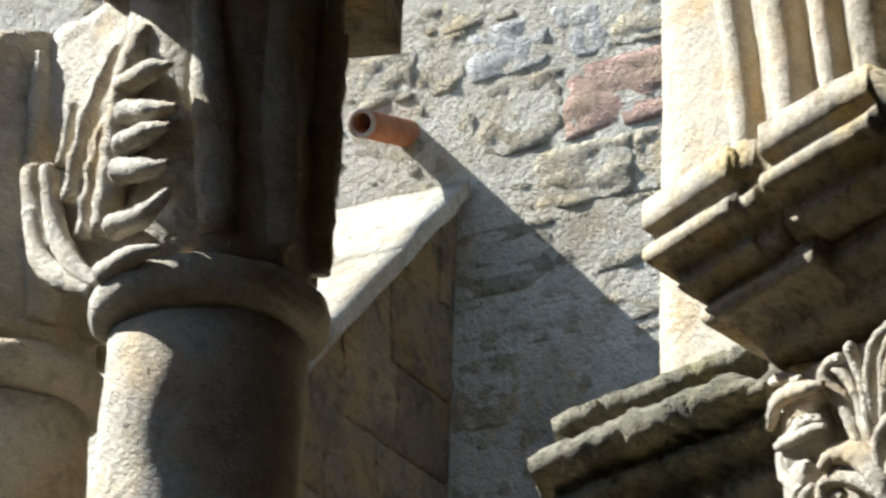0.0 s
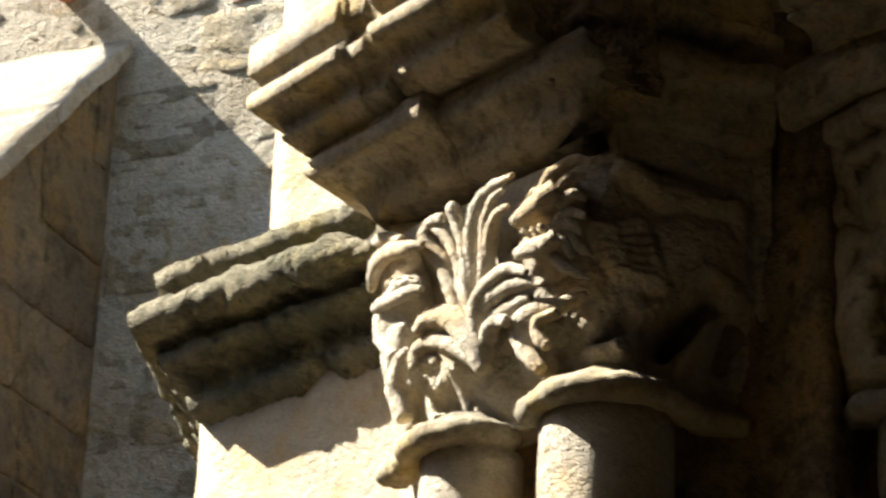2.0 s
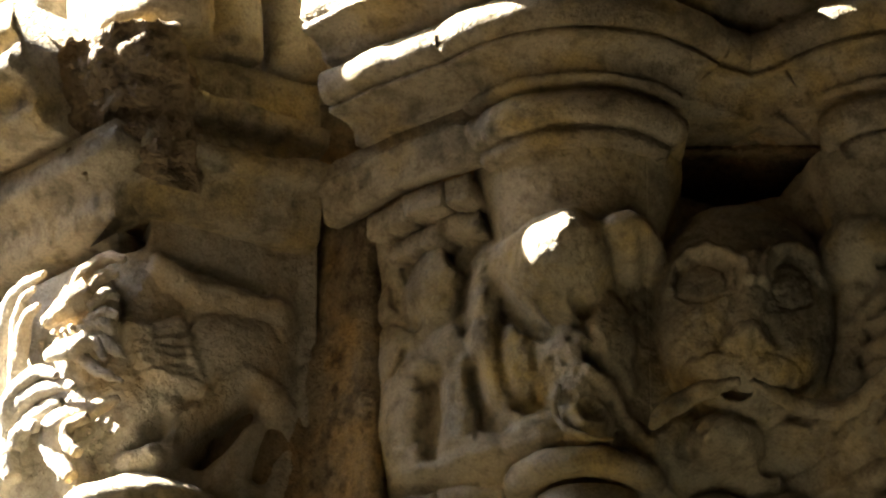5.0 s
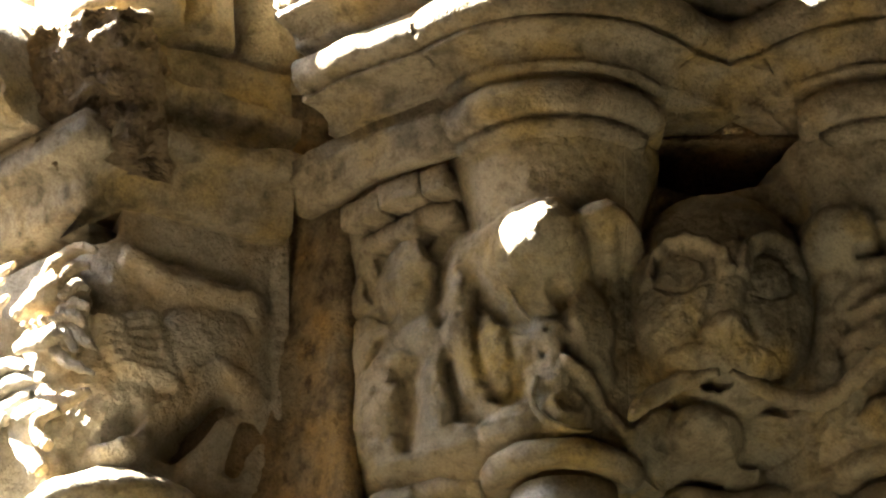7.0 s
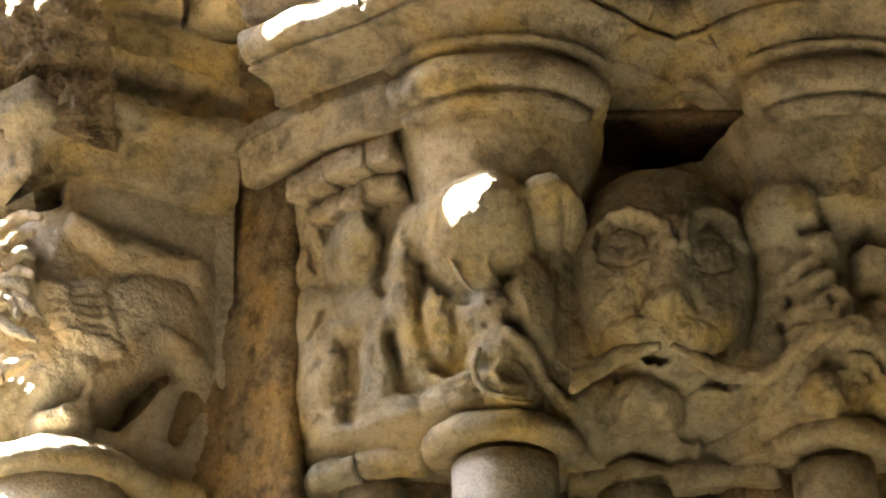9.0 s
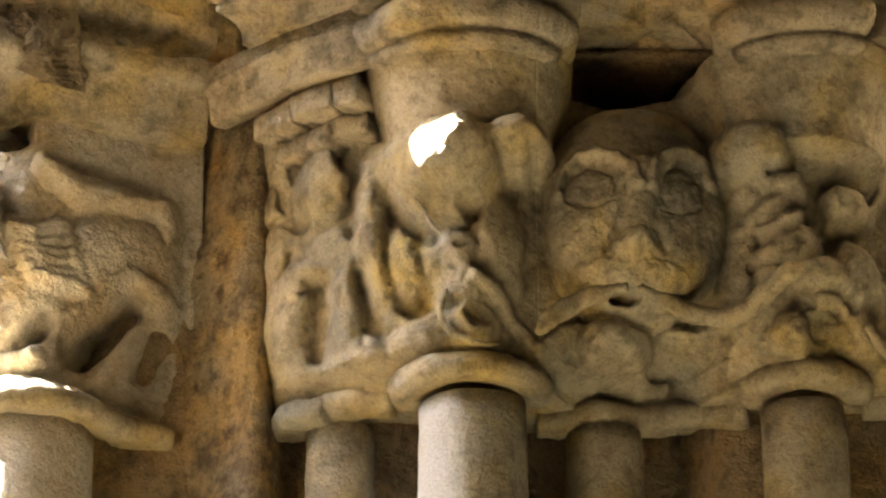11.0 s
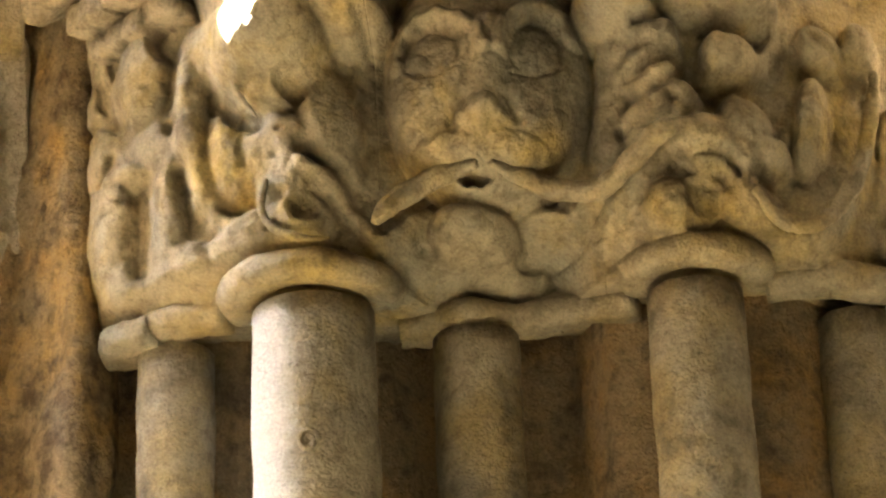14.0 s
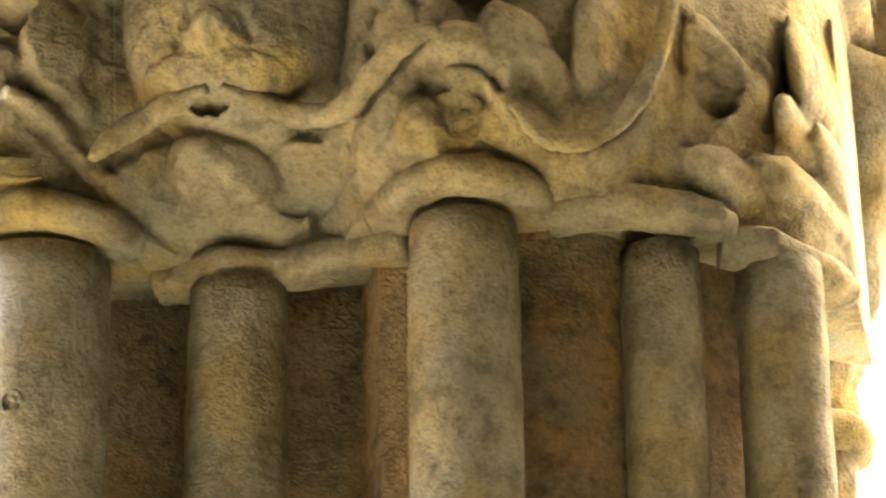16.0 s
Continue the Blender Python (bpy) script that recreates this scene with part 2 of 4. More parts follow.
# ---- the pier with its ring of mouldings ----
CORE = [(-0.50, 4.1), (-0.57, 3.78), (-0.60, 3.62), (-0.44, 3.47), (-0.2, 3.475), (-0.12, 3.475), (0.0, 3.44), (0.17, 3.47), (0.20, 3.51), (0.36, 3.51), (0.40, 3.42), (0.58, 3.42), (0.66, 3.50), (0.745, 3.58), (0.76, 4.1)]
tagged(part("pier_core", worn(prism(CORE, 0, 3.6, 0.05), 0.006, 12), CORE_STONE), "ochre-stained limestone pier behind the columns", "pier", kind="structure")

BANDED = [(-0.232, 3.56), (-0.232, 3.474), (-0.214, 3.462), (-0.198, 3.444), (-0.176, 3.418), (-0.155, 3.397), (-0.135, 3.40), (-0.118, 3.44), (-0.118, 3.56)]
tagged(part("pier_edge", worn(prism(BANDED, 0, 3.43, 0.012), 0.006, 15, 0.6), OCHRE), "ochre-stained rounded edge of the pier beside the beasts capital", "pier", kind="structure")

LOW = [(-0.06, 3.365), (-0.01, 3.372), (-0.004, 3.384)] + [(-0.010, 3.386)] + roll(-0.004, 3.409, 0.022, -75, 68) + [(-0.006, 3.4325), (0.020, 3.435), (0.023, 3.443), (-0.06, 3.446)]
HIGH = [(-0.10, 3.438), (0.016, 3.44), (0.017, 3.446), (0.02, 3.456), (0.028, 3.463), (0.042, 3.467), (0.060, 3.468), (0.061, 3.475), (0.046, 3.478)] + roll(0.056, 3.501, 0.025, -70, 70) + [(0.050, 3.527), (0.050, 3.532), (0.070, 3.534), (0.071, 3.541), (0.074, 3.550), (0.084, 3.558), (0.104, 3.563), (0.105, 3.572), (0.098, 3.575), (0.108, 3.580), (0.106, 3.61), (-0.10, 3.615)]
END = [(0.66, 3.27), (0.74, 3.36), (0.81, 3.47), (0.82, 3.6), (0.82, 4.0)]
ring = holder("impost", "lobed limestone impost with worn roll mouldings", "impost", kind="structure")
LOBE_LOW = arc(0.105, 3.262, 0.13, 212, 328, 24) + [(0.212, 3.26), (0.206, 3.34), (0.204, 3.46)]
LOBE_HIGH = arc(0.105, 3.262, 0.135, 212, 332, 24) + [(0.268, 3.225), (0.316, 3.262)]
for path in ([(-0.018, 3.205)] + LOBE_LOW, [(0.432, 3.45), (0.426, 3.33), (0.414, 3.25)] + arc(0.50, 3.275, 0.13, 222, 300, 18), [(0.575, 3.17), (0.66, 3.27), (0.74, 3.36)], END[1:]):
    part("lower_roll", worn(sweep(path, LOW, 0.007), 0.0028, 22, 0.7), LIMESTONE, ring)
FASCIA = [(-0.06, 3.40), (-0.03, 3.378), (-0.014, 3.376), (-0.008, 3.380), (-0.002, 3.412), (0.004, 3.418), (0.004, 3.424), (-0.002, 3.428), (0.006, 3.442), (-0.06, 3.446)]
part("fascia", worn(sweep([(-0.208, 3.364), (-0.16, 3.305), (-0.105, 3.25), (-0.035, 3.205), (-0.005, 3.195)], FASCIA, 0.006), 0.0032, 24, 1.0), LIMESTONE, ring)
for path, z0, z1, back in (
    ([(-0.17, 3.318), (-0.125, 3.272)], 3.342, 3.374, 0.030), ([(-0.123, 3.270), (-0.105, 3.25), (-0.072, 3.229)], 3.344, 3.375, 0.027), ([(-0.070, 3.228), (-0.042, 3.209)], 3.343, 3.375, 0.029),
    ([(-0.165, 3.312), (-0.098, 3.246)], 3.312, 3.340, 0.054), ([(-0.096, 3.245), (-0.046, 3.212)], 3.316, 3.341, 0.054),
):
    part("small_block", worn(sweep(path, [(-0.09, z0), (-back - 0.003, z0), (-back, z0 + 0.004), (-back, z1 - 0.004), (-back - 0.003, z1), (-0.09, z1)], 0.006), 0.0065, 46, 1.0), LIMESTONE, ring)
for path in ([(-0.150, 3.294), (-0.105, 3.25), (-0.035, 3.205)] + LOBE_HIGH, [(0.320, 3.262), (0.352, 3.225)] + arc(0.50, 3.275, 0.135, 208, 300, 18), [(0.58, 3.17), (0.66, 3.27), (0.74, 3.36)], END[1:]):
    part("upper_roll", worn(sweep(path, HIGH, 0.008), 0.0028, 22, 0.7), LIMESTONE, ring)
FOOT = [(-0.1, 3.36), (0.018, 3.366), (0.03, 3.386), (0.04, 3.404), (0.06, 3.413), (0.082, 3.422)] + roll(0.078, 3.438, 0.018, -60, 60, 5) + [(0.088, 3.458), (0.09, 3.463), (-0.1, 3.465)]
CROWN = [(-0.1, 3.46), (0.098, 3.462), (0.108, 3.469), (0.120, 3.479), (0.124, 3.486), (0.118, 3.490), (0.124, 3.503), (0.136, 3.515)] + roll(0.146, 3.535, 0.019, -75, 70, 7) + [(0.150, 3.557), (0.151, 3.568), (0.158, 3.573), (0.166, 3.577), (0.166, 3.622), (-0.1, 3.625)]
part("end_block", worn(sweep([(-0.58, 3.90), (-0.73, 3.61), (-0.668, 3.546)], CROWN, 0.007), 0.0026, 24, 0.8), LIMESTONE, ring)
part("broken_block", worn(sweep([(-0.672, 3.55), (-0.636, 3.513)], [(o * 0.93, z) for o, z in CROWN], 0.006), 0.005, 24, 1.2), LIMESTONE, ring)
part("end_foot", worn(sweep([(-0.58, 3.90), (-0.73, 3.61), (-0.60, 3.475)], FOOT, 0.007), 0.003, 24, 0.8), LIMESTONE, ring)
part("middle_block", worn(sweep([(-0.622, 3.497), (-0.50, 3.378), (-0.46, 3.34)], CROWN, 0.007), 0.0026, 22, 0.8), LIMESTONE, ring)
part("middle_foot", worn(sweep([(-0.602, 3.477), (-0.50, 3.378), (-0.450, 3.330), (-0.437, 3.345)], [(o * 0.62 + 0.006, z - 0.004) for o, z in FOOT], 0.006), 0.0035, 22, 0.9), LIMESTONE, ring)
INNER = [(-0.08, 3.372), (-0.012, 3.374), (-0.006, 3.380), (0.004, 3.424), (0.020, 3.430)] + roll(0.026, 3.447, 0.017, -80, 80, 6) + [(0.012, 3.467), (-0.03, 3.475), (-0.034, 3.51), (-0.01, 3.535), (-0.004, 3.60), (-0.08, 3.61)]
part("inner_block", worn(sweep([(-0.428, 3.311), (-0.205, 3.402)], INNER, 0.007), 0.004, 20, 1.0), LIMESTONE, ring)
LIP = [(-0.06, 3.43), (0.0, 3.432)] + roll(0.004, 3.446, 0.013, -80, 80, 6) + [(-0.002, 3.461), (-0.02, 3.472), (-0.024, 3.498), (0.0, 3.508), (0.006, 3.53), (-0.06, 3.54)]
part("inner_lip", worn(sweep([(-0.415, 3.262), (-0.199, 3.413)], LIP, 0.006), 0.0035, 26, 1.0), LIMESTONE, ring)
rock = prism([(-0.62, 3.39), (-0.55, 3.285), (-0.47, 3.215), (-0.41, 3.195), (-0.372, 3.22), (-0.36, 3.36), (-0.46, 3.5), (-0.58, 3.5)], 3.41, 3.57, 0.006)
for v in rock.verts:
    layer = noise.noise(Vector((v.co.x * 5, 0, v.co.z * 60))) + 0.6 * noise.noise(Vector((v.co.x * 16, v.co.y * 16, v.co.z * 130)))
    v.co.y += (3.57 - v.co.z) * 0.45 + 0.020 * layer
    v.co.x += (3.57 - v.co.z) * 0.12
    v.co.z += 0.012 * noise.noise(Vector((v.co.x * 22, v.co.y * 22, 3.0)))
part("broken_top", worn(rock, 0.011, 44, 0.3), BROWN_STONE, ring, "dark jagged broken stone")
part("soffit", worn(prism([(0.19, 3.29), (0.44, 3.29), (0.44, 3.52), (0.19, 3.52)], 3.428, 3.437, 0.02), 0.003, 20), CORE_STONE, ring)


# ---- the carved band of capitals ----
KX = [-0.77, -0.745, -0.70, -0.58, -0.50, -0.42, -0.34, -0.25, -0.20, -0.13, -0.03, 0.10, 0.20, 0.28, 0.37, 0.48, 0.60, 0.70, 0.785, 0.82]
KY = [3.80, 3.68, 3.585, 3.48, 3.40, 3.362, 3.40, 3.46, 3.47, 3.40, 3.32, 3.245, 3.30, 3.35, 3.31, 3.255, 3.31, 3.40, 3.50, 3.66]
STEP = 0.0018
GX, GZ = np.meshgrid(np.arange(-0.76, 0.815, STEP), np.arange(3.02, 3.40, STEP))
RELIEF, FORM = np.zeros_like(GX), np.zeros_like(GX)


def speckle(scale, seed):
    """Smooth random unevenness over the band, of a given size in metres."""
    rng = np.random.default_rng(seed)
    lattice = rng.uniform(-1, 1, (int(0.6 / scale) + 4, int(1.9 / scale) + 4))
    u, v = (GX + 0.9) / scale, (GZ - 2.9) / scale
    i, j = u.astype(int), v.astype(int)
    fu, fv = u - i, v - j
    fu, fv = fu * fu * (3 - 2 * fu), fv * fv * (3 - 2 * fv)
    lo = lattice[j, i] * (1 - fu) + lattice[j, i + 1] * fu
    hi = lattice[j + 1, i] * (1 - fu) + lattice[j + 1, i + 1] * fu
    return lo * (1 - fv) + hi * fv


WARP_X, WARP_Z = 0.0022 * speckle(0.012, 1), 0.0022 * speckle(0.012, 2)


def ridge(points, width, height):
    """A carved strand (or, of negative height, a groove) along a polyline of (x, z)."""
    px, pz = GX + WARP_X, GZ + WARP_Z
    near = np.full_like(GX, 9.0)
    for (x0, z0), (x1, z1) in zip(points, points[1:]):
        dx, dz = x1 - x0, z1 - z0
        t = (((px - x0) * dx + (pz - z0) * dz) / (dx * dx + dz * dz)).clip(0, 1)
        near = np.minimum(near, np.hypot(px - x0 - t * dx, pz - z0 - t * dz))
    if height < 0:
        RELIEF[:] += height * np.exp(-(near / width) ** 2 * 1.3)
    else:
        RELIEF[:] += height * np.clip(1 - (near / (width * 1.15)) ** 2, 0, 1) ** 0.8 / (1 + (np.maximum(RELIEF, 0) / 0.04) ** 2)


def blob(x, z, a, b, height, turn=0.0):
    c, s = math.cos(radians(turn)), math.sin(radians(turn))
    px, pz = GX + WARP_X - x, GZ + WARP_Z - z
    d = ((px * c + pz * s) / (a * 1.1)) ** 2 + ((pz * c - px * s) / (b * 1.1)) ** 2
    if height >= 0.05:
        FORM[:] = np.maximum(FORM, height * np.clip(1 - d, 0, 1) ** 0.5)
        return
    RELIEF[:] += height * np.clip(1 - d, 0, 1) ** 0.6 / (1 + (np.maximum(RELIEF, 0) / 0.04) ** 2)


def ground_of(points):
    """Distance from a polyline of (x, z), over the whole band."""
    px, pz = GX + WARP_X, GZ + WARP_Z
    near = np.full_like(GX, 9.0)
    for (x0, z0), (x1, z1) in zip(points, points[1:]):
        dx, dz = x1 - x0, z1 - z0
        t = (((px - x0) * dx + (pz - z0) * dz) / (dx * dx + dz * dz + 1e-9)).clip(0, 1)
        near = np.minimum(near, np.hypot(px - x0 - t * dx, pz - z0 - t * dz))
    return near


def oval(x, z, a, b, turn):
    c, s = math.cos(radians(turn)), math.sin(radians(turn))
    px, pz = GX + WARP_X - x, GZ + WARP_Z - z
    return np.clip(1 - ((px * c + pz * s) / a) ** 2 - ((pz * c - px * s) / b) ** 2, 0, 1)


def join(high):
    """Union with a soft crease."""
    k = 0.004
    e = np.clip(0.5 + 0.5 * (BODY - high) / k, 0, 1)
    BODY[:] = high * (1 - e) + BODY * e + k * e * (1 - e) * (high > 0)


def swell(x, z, a, b, height, turn=0, power=0.5):
    join(height * oval(x, z, a, b, turn) ** power)


def mean_of(field, n):
    """The field averaged over a square of 2n + 1 steps."""
    for axis in (0, 1):
        pad = np.pad(field, [(n + 1, n) if k == axis else (0, 0) for k in (0, 1)], "edge").cumsum(axis)
        field = (np.take(pad, range(2 * n + 1, pad.shape[axis]), axis) - np.take(pad, range(0, pad.shape[axis] - 2 * n - 1), axis)) / (2 * n + 1)
    return field


def strand(points, width, height):
    """A rounded cord that rides on what is carved below it."""
    under = mean_of(BODY, max(2, int(width * 1.2 / STEP)))
    rise = np.clip(height - under, width * 0.5, width * 1.15)
    cord = np.clip(1 - (ground_of(points) / width) ** 2, 0, 1) ** 0.5
    join(np.where(cord > 0, under - width * 0.3 + (rise + width * 0.3) * cord, 0))


def rib(points, width, height):
    BODY[:] += height * np.clip(1 - (ground_of(points) / width) ** 2, 0, 1) ** 0.7


def boss(x, z, a, b, height, turn=0):
    BODY[:] += height * oval(x, z, a, b, turn) ** 0.7


def groove(points, width, depth):
    BODY[:] -= depth * np.exp(-(ground_of(points) / width) ** 2 * 1.2)


def hollow(x, z, a, b, depth, turn=0):
    BODY[:] -= depth * oval(x, z, a, b, turn) ** 0.8


BODY = np.zeros_like(GX)
# features of the great mask
hollow(0.243, 3.237, 0.0360, 0.0354, 0.017, 0)
hollow(0.348, 3.233, 0.0322, 0.0410, 0.017, 0)
rib([(0.206, 3.232), (0.212, 3.258), (0.228, 3.272), (0.249, 3.276), (0.272, 3.266), (0.288, 3.248), (0.296, 3.223)], 0.0084, 0.011)
rib([(0.313, 3.222), (0.320, 3.250), (0.338, 3.273), (0.361, 3.280), (0.380, 3.270), (0.387, 3.240)], 0.0090, 0.012)
boss(0.243, 3.231, 0.0283, 0.0255, 0.014, -8)
boss(0.347, 3.225, 0.0251, 0.0304, 0.014, 0)
groove([(0.217, 3.221), (0.243, 3.203), (0.271, 3.210)], 0.0026, 0.003)
groove([(0.322, 3.198), (0.347, 3.193), (0.371, 3.211)], 0.0026, 0.003)
rib([(0.305, 3.251), (0.300, 3.208), (0.292, 3.161)], 0.0174, 0.013)
boss(0.290, 3.156, 0.0257, 0.0170, 0.014, 0)
boss(0.272, 3.151, 0.0096, 0.0092, 0.005, 0)
boss(0.310, 3.150, 0.0096, 0.0092, 0.005, 0)
groove([(0.271, 3.174), (0.258, 3.154)], 0.0051, 0.006)
groove([(0.318, 3.174), (0.328, 3.151)], 0.0051, 0.006)
boss(0.223, 3.164, 0.0322, 0.0424, 0.004, 0)
boss(0.353, 3.156, 0.0289, 0.0424, 0.004, 0)
rib([(0.227, 3.125), (0.254, 3.129), (0.286, 3.132), (0.319, 3.126), (0.344, 3.115)], 0.0167, 0.007)
hollow(0.279, 3.108, 0.0193, 0.0092, 0.045, -5)
FEATURES = BODY.copy()
BODY[:] = 0
# crossing beasts over the slender shafts
swell(-0.069, 3.153, 0.0965, 0.1415, 0.02, 0, 0.35)
swell(-0.086, 3.046, 0.0707, 0.0424, 0.014, 0)
swell(-0.069, 3.271, 0.0373, 0.0623, 0.042, -8)
swell(-0.123, 3.279, 0.0167, 0.0495, 0.022, -12)
strand([(-0.109, 3.360), (-0.085, 3.359), (-0.052, 3.344), (-0.025, 3.319)], 0.0109, 0.024)
swell(-0.112, 3.200, 0.0386, 0.0424, 0.026, 0)
swell(-0.111, 3.125, 0.0360, 0.0707, 0.04, -6)
swell(-0.093, 3.068, 0.0386, 0.0389, 0.03, 0)
swell(-0.041, 3.117, 0.0296, 0.0743, 0.034, -10)
swell(-0.059, 3.191, 0.0386, 0.0318, 0.028, 0)
swell(-0.027, 3.053, 0.0514, 0.0354, 0.026, 0)
strand([(-0.010, 3.239), (-0.012, 3.199), (-0.006, 3.156), (0.006, 3.113), (0.023, 3.089)], 0.0193, 0.046)
strand([(0.004, 3.290), (-0.010, 3.266), (-0.016, 3.237)], 0.0219, 0.04)
swell(-0.020, 3.225, 0.0232, 0.0241, 0.05, 0)
swell(0.010, 3.266, 0.0257, 0.0354, 0.036, 0)
strand([(0.030, 3.286), (0.025, 3.240), (0.033, 3.203), (0.052, 3.177)], 0.0154, 0.04)
strand([(0.034, 3.251), (0.039, 3.219), (0.052, 3.187), (0.068, 3.163)], 0.0058, 0.055)
swell(0.075, 3.257, 0.0695, 0.0552, 0.104, 0)
strand([(0.016, 3.287), (0.045, 3.292)], 0.0116, 0.075)
swell(0.080, 3.218, 0.0360, 0.0368, 0.052, 10)
strand([(0.073, 3.234), (0.098, 3.223), (0.111, 3.207)], 0.0084, 0.06)
strand([(0.108, 3.203), (0.132, 3.219), (0.152, 3.213), (0.148, 3.192)], 0.0090, 0.044)
swell(0.138, 3.164, 0.0296, 0.0743, 0.034, 6)
strand([(0.167, 3.256), (0.168, 3.189), (0.165, 3.114)], 0.0096, 0.04)
swell(0.163, 3.278, 0.0450, 0.0311, 0.104, -10)
strand([(0.130, 3.280), (0.153, 3.265), (0.176, 3.254)], 0.0103, 0.05)
strand([(0.140, 3.305), (0.121, 3.273), (0.112, 3.248)], 0.0058, 0.052)
swell(0.028, 3.152, 0.0232, 0.0552, 0.036, 8)
swell(0.076, 3.143, 0.0463, 0.0439, 0.03, -20)
swell(0.094, 3.109, 0.0386, 0.0389, 0.03, 0)
strand([(0.110, 3.122), (0.139, 3.099), (0.171, 3.063)], 0.0109, 0.046)
swell(0.103, 3.068, 0.0334, 0.0325, 0.04, 0)
strand([(0.073, 3.097), (0.068, 3.072), (0.078, 3.047), (0.105, 3.032), (0.134, 3.034)], 0.0077, 0.052)
swell(0.046, 3.062, 0.0450, 0.0325, 0.032, 0)
strand([(-0.072, 3.166), (-0.086, 3.177), (-0.109, 3.175)], 0.0103, 0.034)
groove([(-0.123, 3.315), (-0.112, 3.273), (-0.091, 3.236)], 0.0077, 0.03)
groove([(-0.105, 3.344), (-0.058, 3.333), (-0.027, 3.304)], 0.0103, 0.02)
hollow(-0.040, 3.301, 0.0167, 0.0255, 0.026, 0)
groove([(-0.031, 3.209), (-0.034, 3.241), (-0.026, 3.277)], 0.0090, 0.034)
groove([(-0.071, 3.155), (-0.067, 3.113), (-0.073, 3.071)], 0.0129, 0.03)
groove([(-0.023, 3.156), (-0.019, 3.124), (-0.007, 3.093), (0.011, 3.082)], 0.0096, 0.04)
hollow(-0.003, 3.093, 0.0141, 0.0156, 0.03, 0)
groove([(0.016, 3.217), (0.038, 3.191), (0.065, 3.171)], 0.0077, 0.03)
groove([(0.018, 3.264), (0.014, 3.231)], 0.0058, 0.02)
hollow(0.104, 3.200, 0.0180, 0.0127, 0.045, 0)
groove([(0.111, 3.138), (0.140, 3.124), (0.163, 3.099)], 0.0064, 0.024)
hollow(0.109, 3.074, 0.0193, 0.0170, 0.02, 0)
groove([(-0.120, 3.179), (-0.109, 3.192), (-0.104, 3.202)], 0.0051, 0.018)
groove([(-0.140, 3.249), (-0.122, 3.256), (-0.086, 3.229)], 0.0058, 0.018)
groove([(0.024, 3.100), (0.043, 3.089)], 0.0064, 0.02)
groove([(0.179, 3.262), (0.178, 3.194), (0.174, 3.125), (0.169, 3.091)], 0.0090, 0.05)
hollow(-0.112, 3.141, 0.0064, 0.0057, 0.007, 0)
hollow(-0.086, 3.092, 0.0058, 0.0051, 0.007, 0)
hollow(-0.059, 3.254, 0.0058, 0.0051, 0.007, 0)
hollow(-0.050, 3.087, 0.0058, 0.0051, 0.007, 0)
hollow(-0.092, 3.148, 0.0051, 0.0045, 0.007, 0)
hollow(0.082, 3.133, 0.0064, 0.0057, 0.007, 0)
hollow(0.056, 3.119, 0.0051, 0.0045, 0.007, 0)
hollow(0.089, 3.158, 0.0051, 0.0045, 0.007, 0)
hollow(-0.007, 3.216, 0.0045, 0.0040, 0.007, 0)
hollow(-0.112, 3.087, 0.0058, 0.0051, 0.007, 0)
hollow(-0.053, 3.041, 0.0058, 0.0051, 0.007, 0)
hollow(-0.021, 3.071, 0.0051, 0.0045, 0.007, 0)
# the great mask between two shafts
# chin, lips and the stones beneath the mask
strand([(0.283, 3.120), (0.251, 3.107), (0.213, 3.082), (0.183, 3.052)], 0.0129, 0.086)
strand([(0.301, 3.118), (0.328, 3.094), (0.358, 3.075), (0.391, 3.065)], 0.0129, 0.086)
strand([(0.388, 3.085), (0.415, 3.085), (0.444, 3.106), (0.469, 3.122), (0.499, 3.130)], 0.0141, 0.04)
swell(0.270, 3.068, 0.0476, 0.0325, 0.08, 0)
strand([(0.236, 3.087), (0.271, 3.090), (0.312, 3.090)], 0.0045, 0.085)
swell(0.223, 3.057, 0.0257, 0.0354, 0.024, 0)
swell(0.328, 3.030, 0.0399, 0.0283, 0.03, 0)
swell(0.246, 3.025, 0.0386, 0.0255, 0.026, 0)
hollow(0.387, 3.041, 0.0482, 0.0424, 0.05, 0)
hollow(0.198, 3.024, 0.0193, 0.0283, 0.02, 0)
hollow(0.280, 3.042, 0.0257, 0.0113, 0.025, 0)
# scrolling vines over the next shafts
swell(0.429, 3.273, 0.0502, 0.0439, 0.082, -25)
swell(0.449, 3.245, 0.0334, 0.0283, 0.052, 0)
strand([(0.428, 3.235), (0.420, 3.189), (0.413, 3.136)], 0.0206, 0.04)
swell(0.466, 3.226, 0.0296, 0.0241, 0.055, 25)
swell(0.466, 3.188, 0.0309, 0.0184, 0.05, 20)
swell(0.467, 3.158, 0.0322, 0.0198, 0.048, 10)
swell(0.449, 3.148, 0.0230, 0.0217, 0.05, 0)
swell(0.484, 3.162, 0.0252, 0.0217, 0.046, 10)
swell(0.450, 3.204, 0.0339, 0.0217, 0.05, 25)
swell(0.514, 3.122, 0.0339, 0.0313, 0.05, -10)
strand([(0.409, 3.067), (0.430, 3.081), (0.451, 3.100), (0.477, 3.114), (0.497, 3.121)], 0.0120, 0.056)
swell(0.540, 3.215, 0.0307, 0.0301, 0.05, 0)
strand([(0.529, 3.251), (0.520, 3.220), (0.521, 3.190)], 0.0099, 0.052)
strand([(0.589, 3.255), (0.577, 3.217), (0.552, 3.184)], 0.0088, 0.05)
swell(0.553, 3.130, 0.0317, 0.0530, 0.044, 12)
swell(0.578, 3.112, 0.0208, 0.0205, 0.046, 0)
